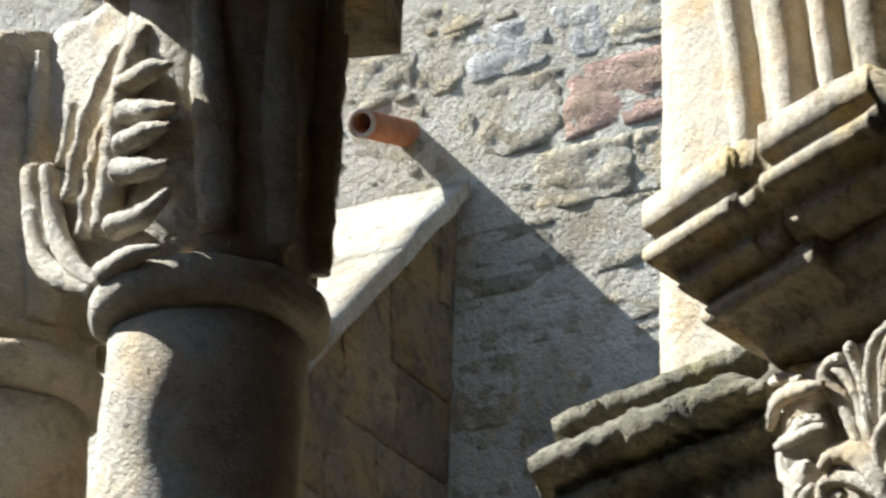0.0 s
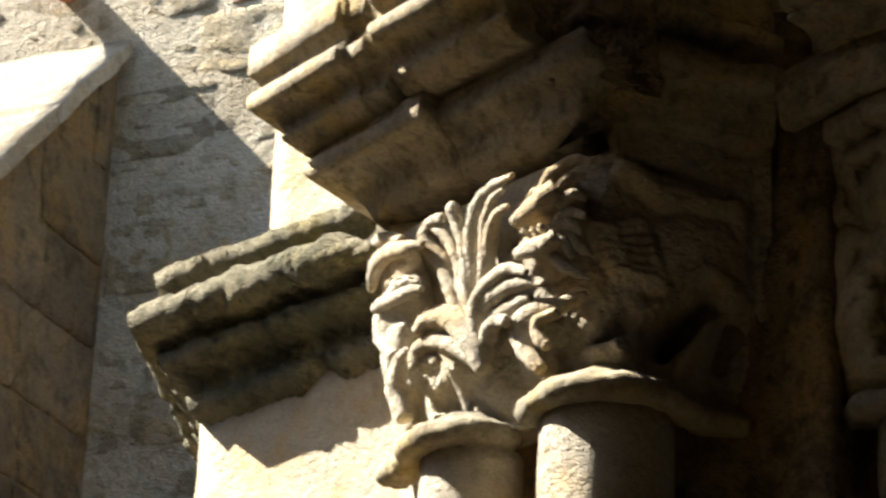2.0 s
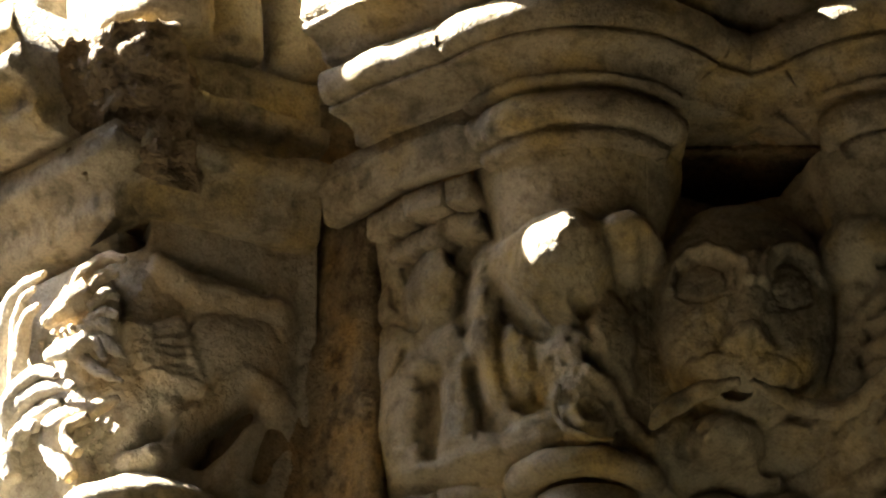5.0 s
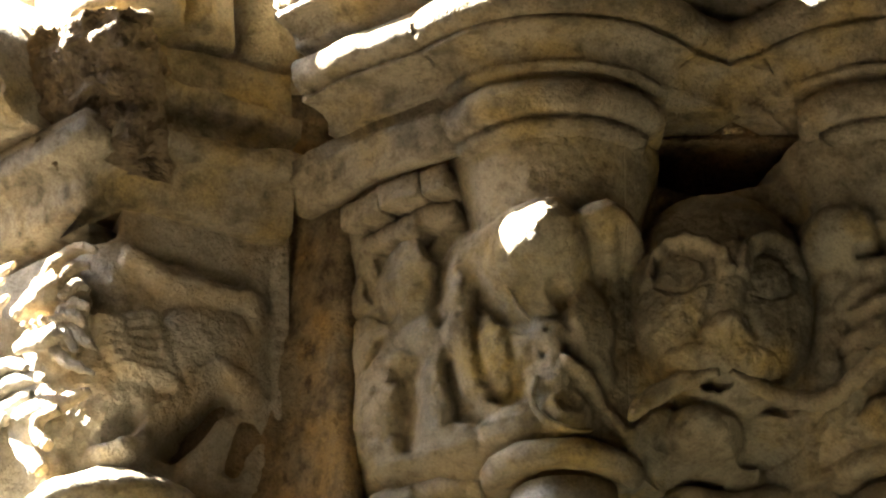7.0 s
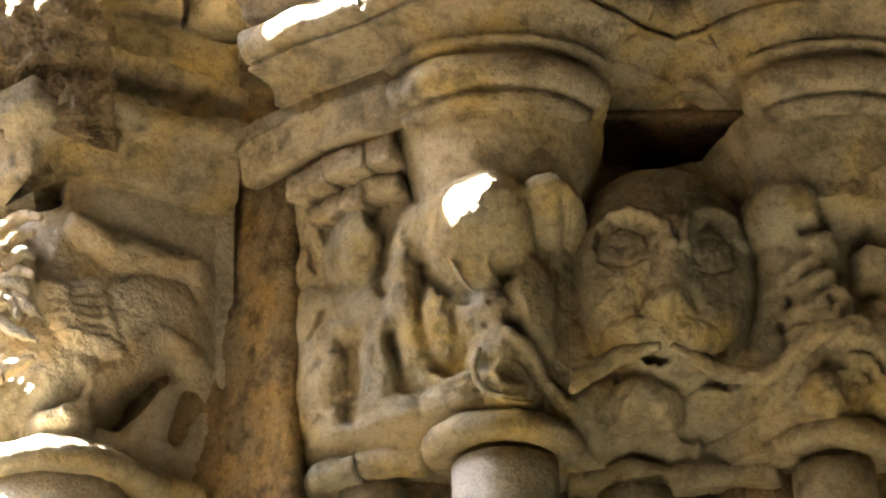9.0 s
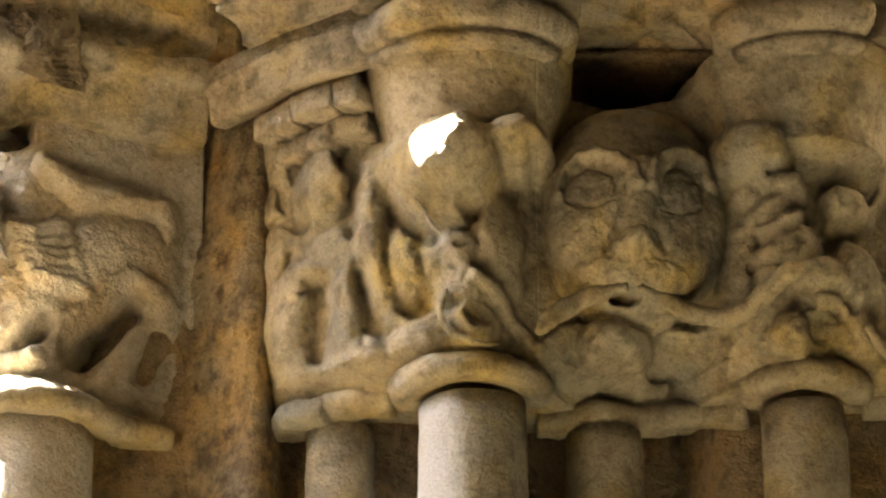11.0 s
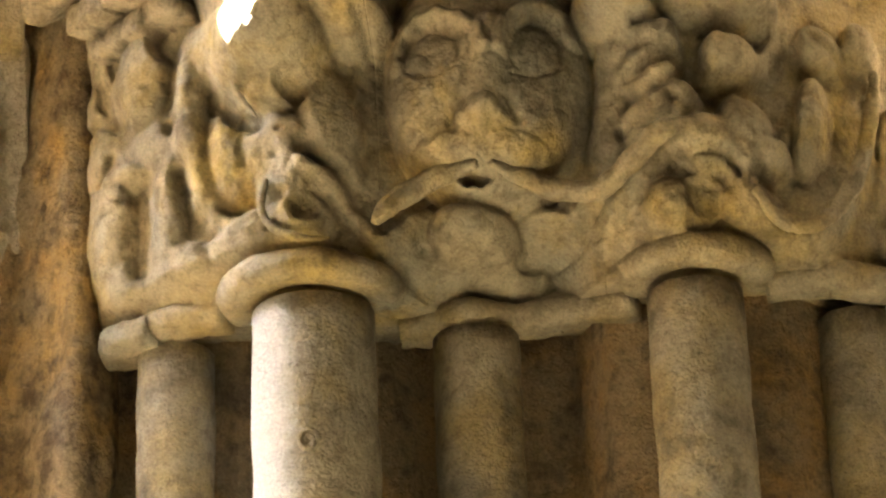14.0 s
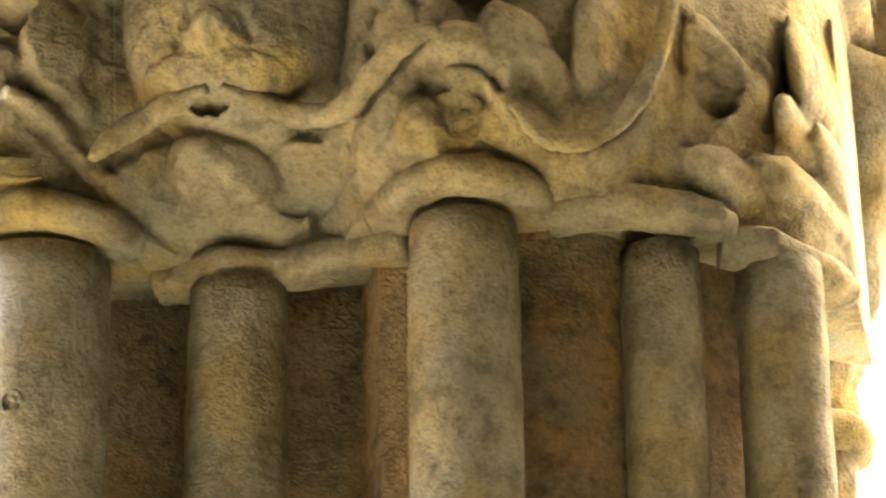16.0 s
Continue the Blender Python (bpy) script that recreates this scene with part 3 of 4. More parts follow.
strand([(0.467, 3.084), (0.497, 3.088), (0.530, 3.082), (0.536, 3.075)], 0.0049, 0.04)
strand([(0.457, 3.032), (0.491, 3.033), (0.522, 3.056), (0.535, 3.072)], 0.0044, 0.044)
swell(0.467, 3.061, 0.0252, 0.0301, 0.03, 0)
swell(0.551, 3.064, 0.0328, 0.0265, 0.028, 0)
swell(0.492, 3.020, 0.0602, 0.0181, 0.026, 0)
swell(0.609, 3.021, 0.0493, 0.0217, 0.028, 0)
swell(0.620, 3.156, 0.0241, 0.0602, 0.044, -8, 0.6)
strand([(0.646, 3.194), (0.645, 3.152), (0.625, 3.116), (0.595, 3.089)], 0.0044, 0.052)
swell(0.634, 3.244, 0.0296, 0.0253, 0.048, -35)
swell(0.677, 3.262, 0.0219, 0.0277, 0.05, 0)
strand([(0.688, 3.223), (0.680, 3.168), (0.662, 3.108), (0.636, 3.061), (0.607, 3.035), (0.576, 3.037), (0.553, 3.063), (0.539, 3.090)], 0.0120, 0.05)
groove([(0.507, 3.269), (0.503, 3.226), (0.498, 3.190)], 0.0082, 0.055)
groove([(0.437, 3.192), (0.461, 3.196), (0.486, 3.200)], 0.0049, 0.022)
groove([(0.447, 3.243), (0.475, 3.246)], 0.0049, 0.02)
groove([(0.520, 3.240), (0.548, 3.239), (0.574, 3.246)], 0.0055, 0.024)
groove([(0.607, 3.268), (0.599, 3.230), (0.579, 3.195), (0.557, 3.182)], 0.0082, 0.045)
groove([(0.428, 3.142), (0.468, 3.139)], 0.0049, 0.02)
groove([(0.607, 3.208), (0.600, 3.158), (0.595, 3.106)], 0.0033, 0.018)
hollow(0.501, 3.065, 0.0241, 0.0120, 0.016, 0)
hollow(0.565, 3.098, 0.0131, 0.0132, 0.018, 0)
groove([(0.659, 3.190), (0.646, 3.134), (0.620, 3.089), (0.598, 3.077)], 0.0142, 0.046)
groove([(0.629, 3.247), (0.657, 3.232), (0.674, 3.232)], 0.0044, 0.02)
groove([(0.499, 3.106), (0.532, 3.107), (0.542, 3.089)], 0.0049, 0.016)
hollow(0.480, 3.159, 0.0109, 0.0084, 0.012, 0)
groove([(0.448, 3.022), (0.476, 3.023), (0.542, 3.023)], 0.0055, 0.018)
hollow(0.596, 3.004, 0.0328, 0.0108, 0.016, 0)
swell(0.706, 3.182, 0.0182, 0.0251, 0.049, 0)
swell(0.721, 3.173, 0.0273, 0.0150, 0.049, -35)
strand([(0.755, 3.165), (0.733, 3.130), (0.711, 3.090), (0.691, 3.052)], 0.0109, 0.059)
strand([(0.693, 3.177), (0.693, 3.139), (0.683, 3.093)], 0.0068, 0.049)
swell(0.789, 3.202, 0.0210, 0.0451, 0.059, 8)
swell(0.776, 3.131, 0.0201, 0.0211, 0.068, 30)
strand([(0.792, 3.195), (0.780, 3.150), (0.757, 3.105)], 0.0046, 0.062)
swell(0.804, 3.129, 0.0210, 0.0251, 0.081, 0)
swell(0.828, 3.272, 0.0228, 0.0451, 0.054, 0)
swell(0.771, 3.076, 0.0410, 0.0231, 0.041, 0)
swell(0.713, 3.060, 0.0319, 0.0251, 0.041, 0)
hollow(0.710, 3.132, 0.0201, 0.0140, 0.026, 0)
groove([(0.769, 3.233), (0.762, 3.174), (0.750, 3.129)], 0.0055, 0.045)
groove([(0.813, 3.244), (0.790, 3.155), (0.777, 3.103)], 0.0064, 0.034)
groove([(0.704, 3.170), (0.732, 3.162)], 0.0036, 0.02)
groove([(0.688, 3.205), (0.684, 3.154)], 0.0041, 0.02)
hollow(0.725, 3.053, 0.0137, 0.0090, 0.01, 0)
hollow(0.761, 3.069, 0.0064, 0.0050, 0.006, 0)
hollow(0.744, 3.083, 0.0064, 0.0050, 0.006, 0)
hollow(0.783, 3.079, 0.0064, 0.0050, 0.006, 0)
hollow(0.727, 3.086, 0.0064, 0.0050, 0.006, 0)
hollow(0.703, 3.049, 0.0064, 0.0050, 0.006, 0)
# leaves, mask and beast on the corner
blob(-0.702, 3.23, 0.0373, 0.0703, 0.06)
ridge([(-0.736, 3.299), (-0.705, 3.294), (-0.671, 3.28)], 0.012, 0.026)
ridge([(-0.74, 3.272), (-0.708, 3.258), (-0.674, 3.257)], 0.01, -0.02)
ridge([(-0.734, 3.232), (-0.702, 3.226), (-0.669, 3.222)], 0.0113, 0.028)
ridge([(-0.721, 3.253), (-0.707, 3.241)], 0.0093, 0.02)
ridge([(-0.724, 3.204), (-0.681, 3.194)], 0.008, -0.016)
ridge([(-0.49, 3.057), (-0.509, 3.092), (-0.49, 3.118)], 0.0227, 0.02)
blob(-0.607, 3.153, 0.04, 0.0645, 0.022)
ridge([(-0.637, 3.084), (-0.565, 3.029), (-0.527, 3.03)], 0.0173, -0.03)
ridge([(-0.682, 3.106), (-0.669, 3.062)], 0.012, -0.05)
blob(-0.492, 3.251, 0.0413, 0.0645, 0.062)
ridge([(-0.534, 3.253), (-0.492, 3.247)], 0.01, -0.05)
ridge([(-0.442, 3.248), (-0.408, 3.234), (-0.376, 3.248)], 0.009, 0.015)
ridge([(-0.435, 3.235), (-0.402, 3.224), (-0.371, 3.235)], 0.009, 0.015)
ridge([(-0.429, 3.222), (-0.397, 3.214), (-0.366, 3.222)], 0.009, 0.015)
ridge([(-0.422, 3.209), (-0.392, 3.204), (-0.361, 3.209)], 0.009, 0.015)
ridge([(-0.416, 3.197), (-0.386, 3.194), (-0.357, 3.196)], 0.009, 0.015)
ridge([(-0.41, 3.187), (-0.381, 3.184), (-0.352, 3.183)], 0.009, 0.015)
ridge([(-0.404, 3.176), (-0.375, 3.174), (-0.347, 3.169)], 0.009, 0.015)
ridge([(-0.393, 3.315), (-0.347, 3.289), (-0.302, 3.294), (-0.262, 3.295), (-0.232, 3.259)], 0.0173, 0.026)
ridge([(-0.387, 3.327), (-0.335, 3.329), (-0.276, 3.31)], 0.008, -0.018)
blob(-0.298, 3.221, 0.0633, 0.0538, 0.028)
ridge([(-0.357, 3.101), (-0.332, 3.131), (-0.297, 3.17)], 0.0187, -0.075)
ridge([(-0.427, 3.1), (-0.399, 3.131)], 0.0147, -0.06)
ridge([(-0.286, 3.093), (-0.271, 3.137)], 0.016, -0.04)
ridge([(-0.394, 3.078), (-0.351, 3.141), (-0.294, 3.192), (-0.261, 3.18)], 0.016, 0.022)
ridge([(-0.331, 3.059), (-0.3, 3.111), (-0.287, 3.165)], 0.0147, 0.02)
blob(-0.42, 3.074, 0.03, 0.0251, 0.03)
ridge([(-0.232, 3.381), (-0.236, 3.243), (-0.229, 3.097)], 0.008, -0.02)
SOFT = np.hanning(7)[1:-1] / np.hanning(7)[1:-1].sum()
for axis in (0, 1):
    RELIEF = np.apply_along_axis(lambda q: np.convolve(np.pad(q, 2, "edge"), SOFT, "valid"), axis, RELIEF)
    BODY = np.apply_along_axis(lambda q: np.convolve(np.pad(q, 2, "edge"), SOFT, "valid"), axis, BODY)
RELIEF = RELIEF * (1 - np.exp(-(((GX + 0.21) / 0.035) ** 4)))
RELIEF = np.where(GX > -0.2, 0, RELIEF)
FEATURES = np.where(GX > -0.2, FEATURES, 0)
BODY = BODY * np.clip((GZ - 3.018) / 0.026, 0, 1) - 0.018 * np.clip((3.05 - GZ) / 0.02, 0, 1)
BODY = np.where(GX > -0.2, BODY * np.clip((GX + 0.172) / 0.03, 0, 1) ** 0.7, 0)
LEVEL = ((GZ - 3.0) / 0.38).clip(0, 1)
NICHE = np.exp(-(((GX - 0.292) / 0.062) ** 4)) * np.clip((GZ - 3.372) / 0.02, 0, 1)
KNOTS = np.arange(-0.9, 0.95, 0.002)
BELL = np.convolve(np.interp(KNOTS, KX, KY), np.hanning(31) / np.hanning(31).sum(), "same")
SHOULDER = np.clip((GZ - 3.335) / 0.02, 0, 1) * np.clip((-0.41 - GX) / 0.03, 0, 1)
UNDERCUT = np.exp(-(((GX - 0.30) / 0.085) ** 4)) * np.clip((3.085 - GZ) / 0.03, 0, 1) * (1 - 0.9 * np.exp(-(((GX - 0.272) / 0.042) ** 4)) * np.clip((GZ - 3.03) / 0.02, 0, 1))
FRONT = np.interp(GX, KNOTS, BELL) + 0.075 * UNDERCUT + 0.10 * SHOULDER + 0.03 * (1 - LEVEL) ** 2 - 0.025 * LEVEL ** 3 + 0.16 * NICHE - BODY
EGG = np.clip(1 - np.abs((GX - 0.296) / 0.1094) ** 2.3 - np.abs((GZ - 3.225) / 0.1366) ** 2.3, 0, 1)
FRONT = np.where(EGG > 0, np.minimum(FRONT, 3.325 - 0.098 * EGG ** 0.435 - FEATURES), FRONT)
for cx, cy, low in ((0.105, 3.262, 3.295), (0.50, 3.275, 3.275)):
    reach = 0.095 + 0.03 * np.clip((GZ - 3.295) / 0.09, 0, 1)
    cone = cy - np.sqrt(np.clip(reach ** 2 - (GX - cx) ** 2, 0, 1))
    FRONT = np.where(np.abs(GX - cx) < reach, np.minimum(FRONT, cone + 0.02 + 2.0 * np.clip(low - GZ, 0, 1)), FRONT)
FRONT = FRONT + np.where(GX > -0.2, 0.026 * np.clip((-0.115 - GX) / 0.05, 0, 1), 0)
FLANK = -0.745 + 0.055 * np.clip((3.2 - GZ) / 0.15, 0, 1)
FRONT = FRONT + 0.25 * np.clip((FLANK - GX) / 0.012, 0, 1)
FRONT = FRONT - RELIEF - FORM + 0.002 * speckle(0.03, 3) + 0.0015 * speckle(0.010, 4) + 0.0009 * speckle(0.005, 5)


def carved(name, x0, x1, label, mat):
    """The stretch of the carved band between two places, as one thick block."""
    cols = np.where((GX[0] >= x0 - STEP * 0.6) & (GX[0] <= x1 + STEP * 0.6))[0]
    x, y, z = GX[:, cols], FRONT[:, cols], GZ[:, cols]
    h, w = x.shape
    verts = np.concatenate([np.stack([x, y, z], -1).reshape(-1, 3), [(x0, y[:, 0].max() + 0.14, 3.02), (x1, y[:, -1].max() + 0.14, 3.02), (x1, y[:, -1].max() + 0.14, 3.40), (x0, y[:, 0].max() + 0.14, 3.40)]])
    i = (np.arange(h - 1)[:, None] * w + np.arange(w - 1)).ravel()
    faces = np.stack([i, i + 1, i + w + 1, i + w], 1).tolist()
    n = h * w
    faces.append([n, n + 3, n + 2, n + 1])
    faces.append(list(range(w - 1, -1, -1)) + [n, n + 1])
    faces.append(list(range((h - 1) * w, h * w)) + [n + 2, n + 3])
    faces.append([k * w for k in range(h)] + [n + 3, n])
    faces.append([k * w + w - 1 for k in range(h - 1, -1, -1)] + [n + 1, n + 2])
    me = bpy.data.meshes.new(name)
    me.from_pydata(verts.tolist(), [], faces)
    me.materials.append(mat)
    me.polygons.foreach_set("use_smooth", [True] * len(faces))
    return tagged(new(name, me), label, "capital", "carved capitals of the pier")


corner = carved("carved_capital", -0.76, -0.214, "limestone corner capital carved with curling leaves and beast heads", PALE_CARVED)
beasts = carved("carved_capital", -0.168, 0.182, "worn limestone capital carved with crossing beasts and coils", CARVED)
mask = carved("carved_capital", 0.182, 0.40, "limestone capital carved with a large moustached mask", CARVED)
vines = carved("carved_capital", 0.40, 0.81, "limestone capital carved with looping vines and leaves", CARVED)


def strand_of(name, owner, pts, r):
    part(name, worn(tube(pts, r, n=12, flat=0.9), 0.003, 50), CARVED, owner)


strand_of("moustache", mask, [(0.282, 3.257, 3.113), (0.251, 3.269, 3.111), (0.216, 3.274, 3.097), (0.191, 3.263, 3.073), (0.179, 3.258, 3.056)], (0.0041, 0.0116, 0.0116, 0.0116, 0.0041))
strand_of("moustache", mask, [(0.296, 3.255, 3.113), (0.330, 3.276, 3.102), (0.362, 3.281, 3.090), (0.396, 3.266, 3.079), (0.417, 3.254, 3.084), (0.442, 3.239, 3.102), (0.468, 3.225, 3.118), (0.497, 3.226, 3.126)], (0.0041, 0.0116, 0.0116, 0.0116, 0.0116, 0.0116, 0.0116, 0.0041))
strand_of("stem", vines, [(0.688, 3.343, 3.225), (0.680, 3.343, 3.170), (0.662, 3.335, 3.110), (0.636, 3.317, 3.063), (0.607, 3.295, 3.037), (0.576, 3.277, 3.039), (0.554, 3.263, 3.065)], (0.0031, 0.0088, 0.0088, 0.0088, 0.0088, 0.0088, 0.0031))
strand_of("coil", beasts, [(0.074, 3.240, 3.104), (0.068, 3.246, 3.079), (0.079, 3.243, 3.053), (0.105, 3.239, 3.038), (0.135, 3.252, 3.041)], (0.0016, 0.0045, 0.0045, 0.0045, 0.0016))
strand_of("coil", beasts, [(0.034, 3.235, 3.255), (0.040, 3.236, 3.223), (0.052, 3.233, 3.192), (0.068, 3.227, 3.167)], (0.0014, 0.0039, 0.0039, 0.0014))

# free-standing leaves and the gaping heads on the corner capital
def leaf_of(pts, r):
    part("leaf", worn(tube(pts, [q * 1.35 for q in r], n=12, flat=0.85), 0.0022, 60), PALE_CARVED, corner)


leaf_of([(-0.583, 3.458, 3.127), (-0.595, 3.458, 3.199), (-0.598, 3.451, 3.26), (-0.592, 3.436, 3.298), (-0.572, 3.407, 3.316), (-0.539, 3.364, 3.314)], (0.0079, 0.0093, 0.0086, 0.0086, 0.0064, 0.0029))
leaf_of([(-0.58, 3.445, 3.161), (-0.58, 3.436, 3.221), (-0.579, 3.427, 3.273), (-0.568, 3.407, 3.3), (-0.553, 3.383, 3.304)], (0.0057, 0.0064, 0.0064, 0.0057, 0.0021))
leaf_of([(-0.577, 3.447, 3.162), (-0.576, 3.439, 3.214), (-0.571, 3.426, 3.257), (-0.563, 3.411, 3.281), (-0.546, 3.386, 3.282)], (0.0064, 0.0079, 0.0079, 0.0064, 0.0029))
leaf_of([(-0.6, 3.467, 3.132), (-0.621, 3.48, 3.201), (-0.638, 3.489, 3.246), (-0.661, 3.503, 3.286), (-0.656, 3.492, 3.305), (-0.64, 3.472, 3.307)], (0.0086, 0.01, 0.0093, 0.0107, 0.0086, 0.005))
leaf_of([(-0.594, 3.462, 3.137), (-0.609, 3.469, 3.204), (-0.619, 3.472, 3.25), (-0.637, 3.481, 3.285), (-0.65, 3.486, 3.298)], (0.0064, 0.0079, 0.0064, 0.0064, 0.0043))
leaf_of([(-0.59, 3.454, 3.15), (-0.602, 3.458, 3.199), (-0.606, 3.456, 3.243), (-0.616, 3.458, 3.285), (-0.625, 3.46, 3.31), (-0.622, 3.452, 3.317)], (0.0071, 0.0086, 0.0071, 0.0071, 0.0079, 0.005))
leaf_of([(-0.587, 3.446, 3.123), (-0.588, 3.442, 3.16), (-0.575, 3.425, 3.186), (-0.543, 3.388, 3.194), (-0.518, 3.358, 3.176)], (0.0071, 0.0093, 0.0086, 0.0071, 0.0036))
leaf_of([(-0.584, 3.453, 3.122), (-0.58, 3.445, 3.157), (-0.559, 3.419, 3.173), (-0.525, 3.38, 3.173), (-0.495, 3.348, 3.156)], (0.0071, 0.01, 0.01, 0.0079, 0.0036))
leaf_of([(-0.577, 3.457, 3.119), (-0.566, 3.441, 3.144), (-0.541, 3.411, 3.152), (-0.513, 3.378, 3.151)], (0.0064, 0.0093, 0.0093, 0.0043))
leaf_of([(-0.574, 3.429, 3.111), (-0.571, 3.424, 3.127), (-0.559, 3.411, 3.132), (-0.544, 3.394, 3.125)], (0.0057, 0.0079, 0.0079, 0.0057))
leaf_of([(-0.575, 3.44, 3.077), (-0.591, 3.451, 3.121), (-0.62, 3.472, 3.163), (-0.652, 3.497, 3.174), (-0.673, 3.511, 3.16)], (0.0086, 0.0143, 0.0136, 0.0121, 0.0064))
leaf_of([(-0.579, 3.454, 3.087), (-0.604, 3.471, 3.119), (-0.644, 3.501, 3.143), (-0.671, 3.52, 3.137), (-0.676, 3.519, 3.111)], (0.0079, 0.0107, 0.01, 0.0086, 0.005))
leaf_of([(-0.666, 3.535, 3.121), (-0.657, 3.522, 3.127), (-0.642, 3.504, 3.118)], (0.0071, 0.01, 0.0057))
leaf_of([(-0.498, 3.379, 3.054), (-0.52, 3.4, 3.09), (-0.526, 3.406, 3.124), (-0.508, 3.388, 3.135), (-0.477, 3.369, 3.134), (-0.444, 3.353, 3.144)], (0.0064, 0.0107, 0.0129, 0.0129, 0.0093, 0.0029))
leaf_of([(-0.49, 3.365, 3.079), (-0.505, 3.375, 3.099), (-0.501, 3.371, 3.116), (-0.479, 3.36, 3.123)], (0.0057, 0.0071, 0.0071, 0.0043))
leaf_of([(-0.689, 3.555, 3.058), (-0.703, 3.568, 3.103), (-0.697, 3.556, 3.138), (-0.686, 3.543, 3.149)], (0.0086, 0.0114, 0.0093, 0.0057))
def jaw_of(pts, r):
    part("jaw", worn(tube(pts, [q * 1.2 for q in r], n=12, flat=0.85), 0.0022, 60), PALE_CARVED, corner)


jaw_of([(-0.764, 3.721, 3.318), (-0.746, 3.629, 3.311), (-0.722, 3.569, 3.3), (-0.69, 3.507, 3.28), (-0.665, 3.479, 3.272)], (0.0064, 0.0107, 0.0121, 0.0093, 0.0043))
jaw_of([(-0.742, 3.614, 3.241), (-0.72, 3.562, 3.228), (-0.692, 3.508, 3.215), (-0.663, 3.478, 3.209)], (0.0071, 0.01, 0.0086, 0.0043))
jaw_of([(-0.76, 3.722, 3.388), (-0.736, 3.621, 3.348), (-0.701, 3.537, 3.306)], (0.0064, 0.0086, 0.0064))
jaw_of([(-0.718, 3.553, 3.247), (-0.712, 3.54, 3.248)], (0.005, 0.0043))
jaw_of([(-0.7, 3.515, 3.235), (-0.697, 3.512, 3.239)], (0.005, 0.0043))
jaw_of([(-0.686, 3.503, 3.231), (-0.683, 3.5, 3.235)], (0.0043, 0.0036))
jaw_of([(-0.74, 3.634, 3.238), (-0.732, 3.62, 3.198), (-0.709, 3.574, 3.154)], (0.0071, 0.01, 0.0071))
jaw_of([(-0.536, 3.376, 3.252), (-0.522, 3.362, 3.259), (-0.499, 3.34, 3.264), (-0.479, 3.33, 3.277)], (0.0064, 0.0107, 0.0143, 0.0143))
jaw_of([(-0.534, 3.379, 3.209), (-0.516, 3.363, 3.21), (-0.493, 3.345, 3.207), (-0.479, 3.34, 3.215)], (0.0057, 0.01, 0.0121, 0.0114))
jaw_of([(-0.524, 3.364, 3.232), (-0.522, 3.362, 3.237)], (0.0043, 0.0036))
jaw_of([(-0.512, 3.352, 3.229), (-0.51, 3.35, 3.234)], (0.0043, 0.0036))
jaw_of([(-0.501, 3.341, 3.228), (-0.499, 3.34, 3.233)], (0.0043, 0.0036))
def lock_of(pts, r):
    part("mane_lock", worn(tube(pts, [q * 1.25 for q in r], n=12, flat=0.85), 0.0022, 60), PALE_CARVED, corner)


lock_of([(-0.496, 3.338, 3.276), (-0.479, 3.33, 3.304), (-0.453, 3.318, 3.311), (-0.437, 3.31, 3.304)], (0.0064, 0.0079, 0.0064, 0.0029))
lock_of([(-0.5, 3.335, 3.268), (-0.491, 3.333, 3.295), (-0.472, 3.327, 3.311)], (0.0057, 0.0071, 0.0043))
lock_of([(-0.482, 3.331, 3.269), (-0.465, 3.328, 3.29), (-0.445, 3.324, 3.292)], (0.0064, 0.0079, 0.0036))
lock_of([(-0.478, 3.33, 3.249), (-0.46, 3.326, 3.266), (-0.443, 3.323, 3.26)], (0.0064, 0.0079, 0.0036))
lock_of([(-0.479, 3.335, 3.236), (-0.462, 3.329, 3.246), (-0.444, 3.323, 3.236)], (0.0057, 0.0071, 0.0029))
lock_of([(-0.484, 3.337, 3.23), (-0.465, 3.333, 3.232), (-0.449, 3.331, 3.216)], (0.0064, 0.0079, 0.0029))
lock_of([(-0.486, 3.343, 3.223), (-0.471, 3.339, 3.21), (-0.459, 3.336, 3.185)], (0.0057, 0.0071, 0.0029))
lock_of([(-0.488, 3.344, 3.212), (-0.483, 3.347, 3.191), (-0.457, 3.34, 3.168), (-0.436, 3.335, 3.157)], (0.0057, 0.0071, 0.0057, 0.0021))
lock_of([(-0.468, 3.34, 3.23), (-0.454, 3.338, 3.206), (-0.433, 3.333, 3.187)], (0.0057, 0.0071, 0.0021))

